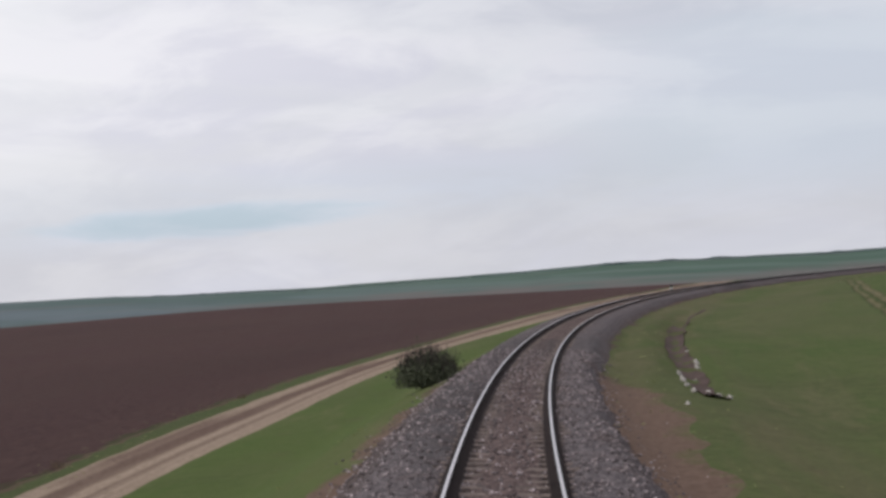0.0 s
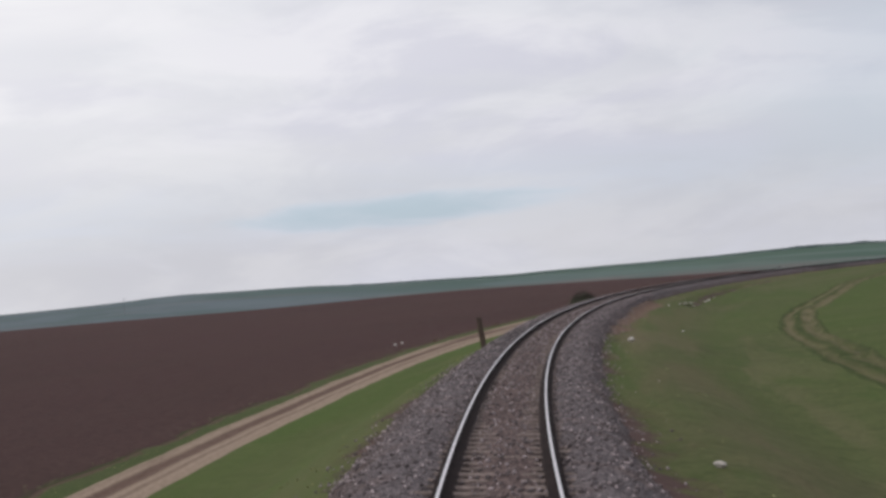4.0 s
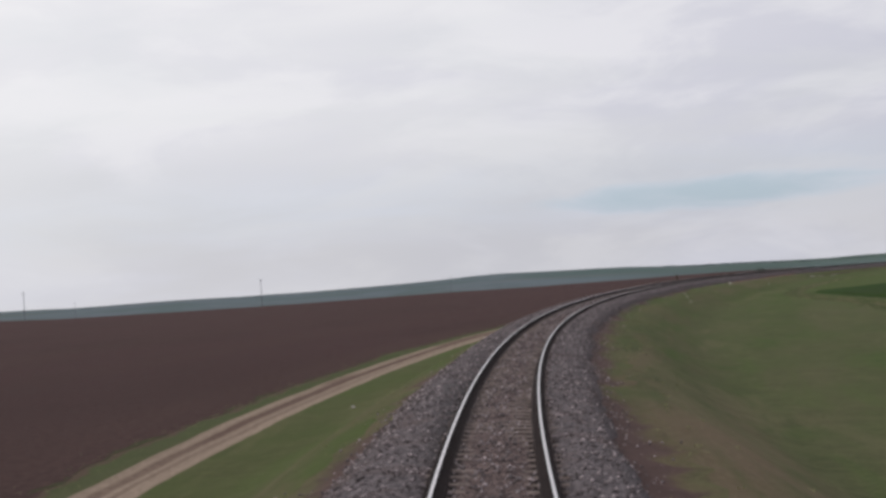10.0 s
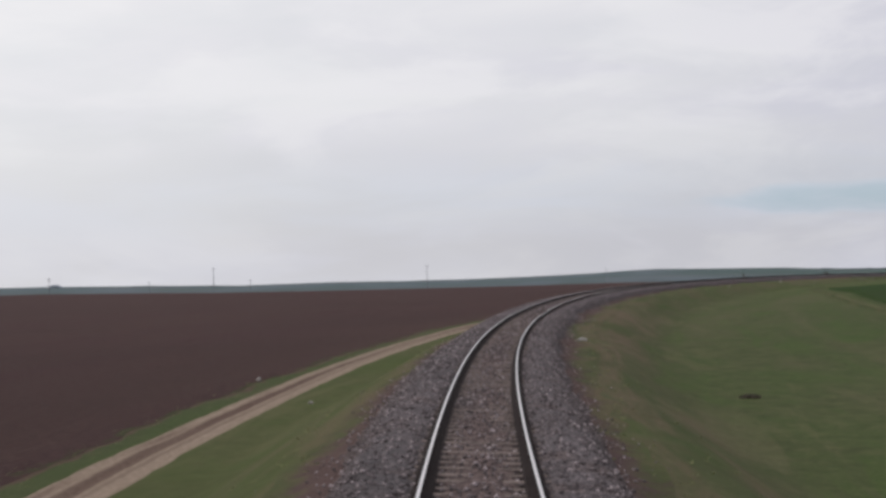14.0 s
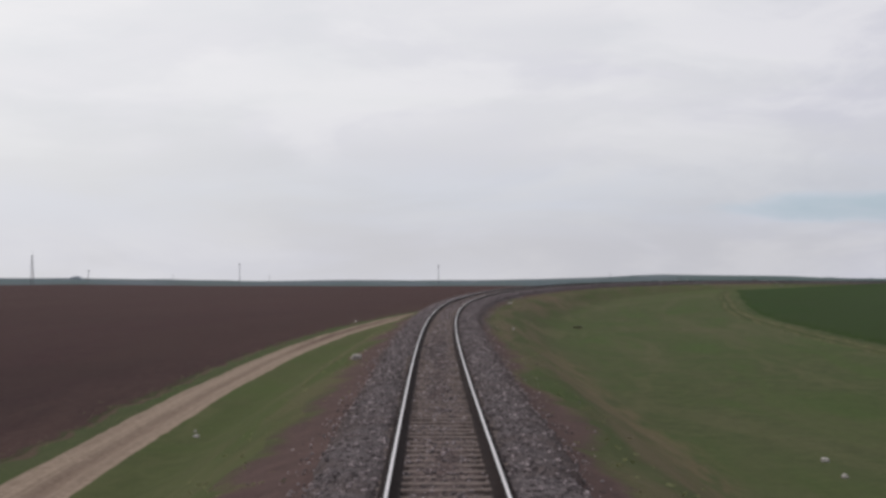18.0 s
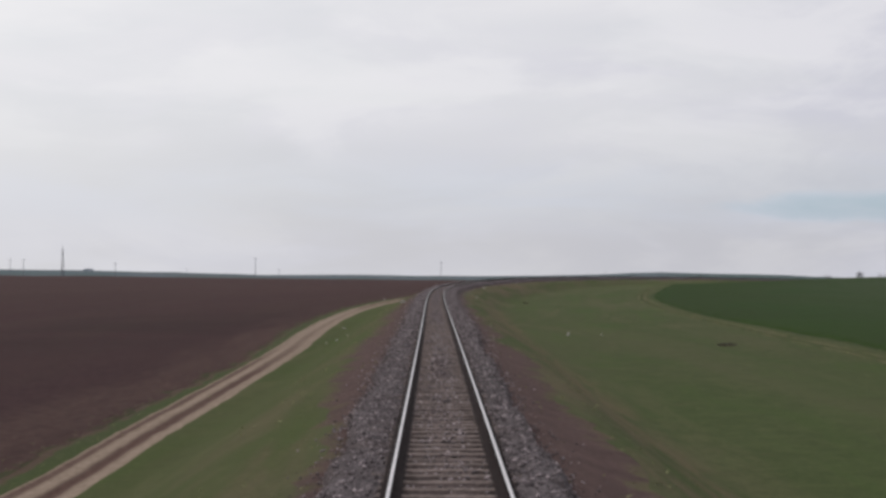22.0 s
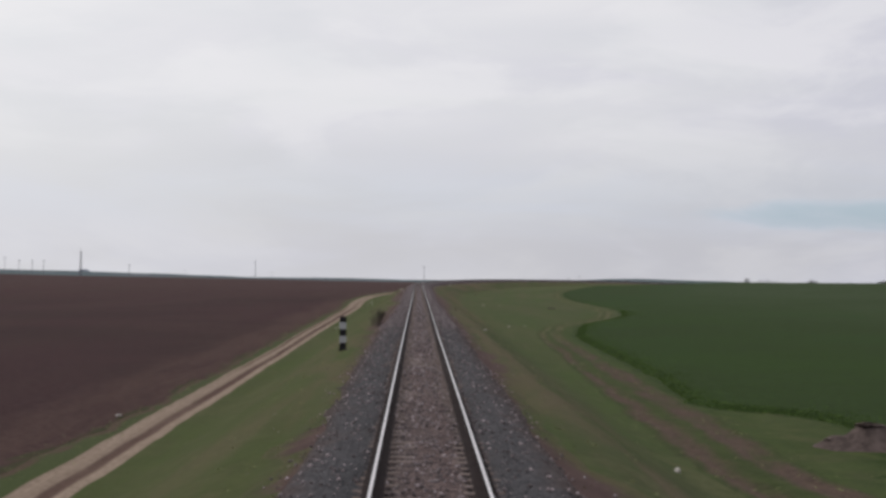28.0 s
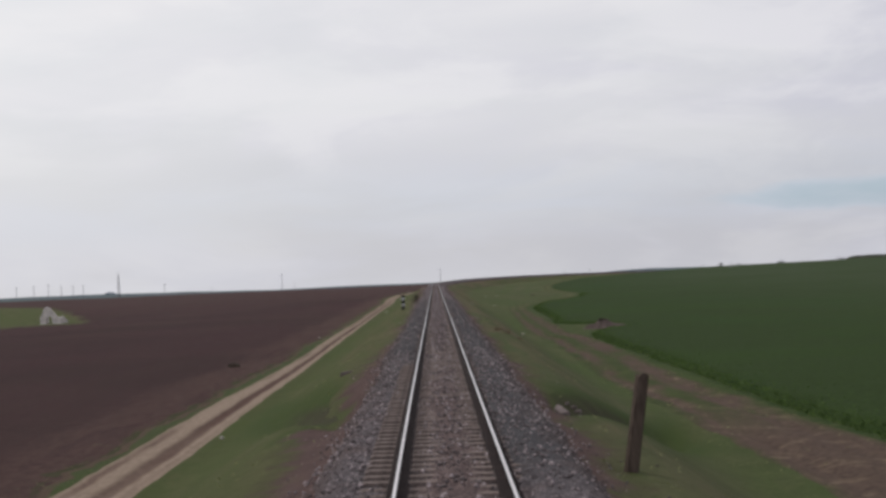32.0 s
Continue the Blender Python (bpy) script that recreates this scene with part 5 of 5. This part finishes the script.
# ============ pieces of the track ============
rest_v, rest_f = [], []
base_v = [v.co.copy() for v in SLEEPER_ME.vertices]
base_f = [tuple(p.vertices) for p in SLEEPER_ME.polygons]
rng = random.Random(4)
for i in range(int((900 + 70) / 0.64)):
    s = -70 + i * 0.64
    m = line_frame(s) @ pose(0, 0, rng.uniform(-0.012, 0.008), 0, 0, rng.uniform(-0.5, 0.5))
    if 12 < s < 190:
        ob = new("sleeper", SLEEPER_ME)
        ob.parent = track
        ob.matrix_basis = m
    elif s < 900:
        k = len(rest_v)
        rest_v += [tuple(m @ v) for v in base_v]
        rest_f += [tuple(a + k for a in f) for f in base_f]
ob = mesh_object("far_sleepers", rest_v, rest_f, SLEEPER, smooth=False, parent=track)
ob["kind"] = "stuff"


# loose stones of the ballast, too many to count
def scatter_stones(count, s0, s1):
    r = np.random.RandomState(9)
    s = r.uniform(s0, s1, count)
    d = r.uniform(0, 1, count)
    spill = r.exponential(0.26, count)
    lo, hi = BED_L(s) - spill, BED_R(s) + spill
    d = lo + (hi - lo) * d
    keep = (np.abs(np.abs(d) - G) > 0.06) & ((np.abs(s - 115) > 58) | (np.abs(d) < 0.9) | (r.rand(count) < 0.35)) & ((np.abs(d) > 0.7) | ((np.abs(s - 290) > 130) & (s > 60)) | (r.rand(count) < 0.9))
    s, d = s[keep], d[keep]
    n = len(s)
    u = (d - BED_L(s)) / (BED_R(s) - BED_L(s))
    inside = (u > 0) & (u < 1)
    z = land(s, d) + np.where(inside, bed_lift(s, d, np.clip(u, 0, 1)), 0)
    x, y = plan(s, d)
    size = 0.016 + 0.034 * r.rand(n) ** 2.0
    octa = np.array([(1, 0, 0), (0, 1, 0), (-1, 0, 0), (0, -1, 0), (0, 0, 1), (0, 0, -0.8)], float)
    v = octa[None] * (size[:, None, None] * r.uniform(0.6, 1.35, (n, 6, 1)))
    v[:, :, 2] *= 0.8
    a = r.uniform(0, 6.283, n)
    ca, sa = np.cos(a)[:, None], np.sin(a)[:, None]
    vx = v[:, :, 0] * ca - v[:, :, 1] * sa + x[:, None]
    vy = v[:, :, 0] * sa + v[:, :, 1] * ca + y[:, None]
    vz = v[:, :, 2] + (z + size * 0.25)[:, None]
    verts = np.stack([vx, vy, vz], -1).reshape(-1, 3)
    tri = np.array([(0, 1, 4), (1, 2, 4), (2, 3, 4), (3, 0, 4), (1, 0, 5), (2, 1, 5), (3, 2, 5), (0, 3, 5)])
    faces = (tri[None] + (np.arange(n) * 6)[:, None, None]).reshape(-1, 3)
    return raw_mesh("ballast_stones", verts, faces, STONE)


def raw_mesh(name, verts, faces, mat):
    me = bpy.data.meshes.new(name)
    me.vertices.add(len(verts))
    me.vertices.foreach_set("co", verts.astype(np.float32).ravel())
    me.loops.add(faces.size)
    me.loops.foreach_set("vertex_index", faces.astype(np.int32).ravel())
    me.polygons.add(len(faces))
    me.polygons.foreach_set("loop_start", np.arange(0, faces.size, 3, dtype=np.int32))
    me.polygons.foreach_set("loop_total", np.full(len(faces), 3, dtype=np.int32))
    me.materials.append(mat)
    me.update(calc_edges=True)
    return new(name, me)


tagged(scatter_stones(170000, 8, 750), "loose grey and brown crushed stones on the ballast bed", "ballast stones", kind="stuff")


def scatter_grass(count, s0, s1):
    """Short tufts along the edges of earth, road and fields."""
    r = np.random.RandomState(17)
    s = r.uniform(s0, s1, count)
    edges = [ROAD_R, EARTH_L, EARTH_R, ROAD_L, FIELD_EDGE, PATH_L, PATH_R, CROP_IN]
    pick = r.choice(len(edges), count, p=[0.0, 0.16, 0.16, 0.0, 0.28, 0.10, 0.10, 0.2])
    d = np.choose(pick, [e(s) for e in edges]) + r.normal(0, 1, count) * np.choose(pick, [0.5, 1.2, 1.4, 0.4, 0.6, 0.8, 0.8, 0.3])
    x, y, z = *plan(s, d), land(s, d)
    k = 4
    s_, x, y, z = (np.repeat(q, k) for q in (s, x, y, z))
    n = len(x)
    a = r.uniform(0, 6.283, n)
    hgt = r.uniform(0.012, 0.038, n)
    w = r.uniform(0.012, 0.03, n)
    ox, oy = r.normal(0, 0.05, n), r.normal(0, 0.05, n)
    base = np.stack([x + ox, y + oy, z - 0.02], -1)
    side = np.stack([np.cos(a) * w, np.sin(a) * w, a * 0], -1)
    tip = base + np.stack([r.normal(0, 1.6, n) * hgt, r.normal(0, 1.6, n) * hgt, hgt + 0.02], -1)
    verts = np.stack([base - side, base + side, tip], 1).reshape(-1, 3)
    return raw_mesh("grass_tufts", verts, np.arange(n * 3).reshape(-1, 3), TUFT)


def scatter_crop(count, s0, s1):
    """Leaning blades of the young crop along its ragged edge."""
    r = np.random.RandomState(23)
    s = r.uniform(s0, s1, count)
    inside = r.exponential(0.7, count) - 0.2
    d = CROP_IN(s) + inside
    x, y, z = *plan(s, d), land(s, d) + np.clip(inside * 4, 0, 1) * 0.19
    a, b = r.uniform(0, 6.283, count), r.uniform(0, 6.283, count)
    hgt, w = r.uniform(0.05, 0.12, count), r.uniform(0.02, 0.04, count)
    base = np.stack([x, y, z], -1)
    side = np.stack([np.cos(a) * w, np.sin(a) * w, a * 0], -1)
    tip = base + np.stack([np.cos(b) * hgt * 0.7, np.sin(b) * hgt * 0.7, hgt], -1)
    verts = np.stack([base - side, base + side, tip], 1).reshape(-1, 3)
    return raw_mesh("crop_blades", verts, np.arange(count * 3).reshape(-1, 3), BLADE)


tagged(scatter_crop(26000, 25, 330), "dark green blades of young crop along the field's edge", "crop", kind="stuff")
tagged(scatter_grass(10000, 5, 780), "short green and dry grass tufts along the edges", "grass", kind="stuff")
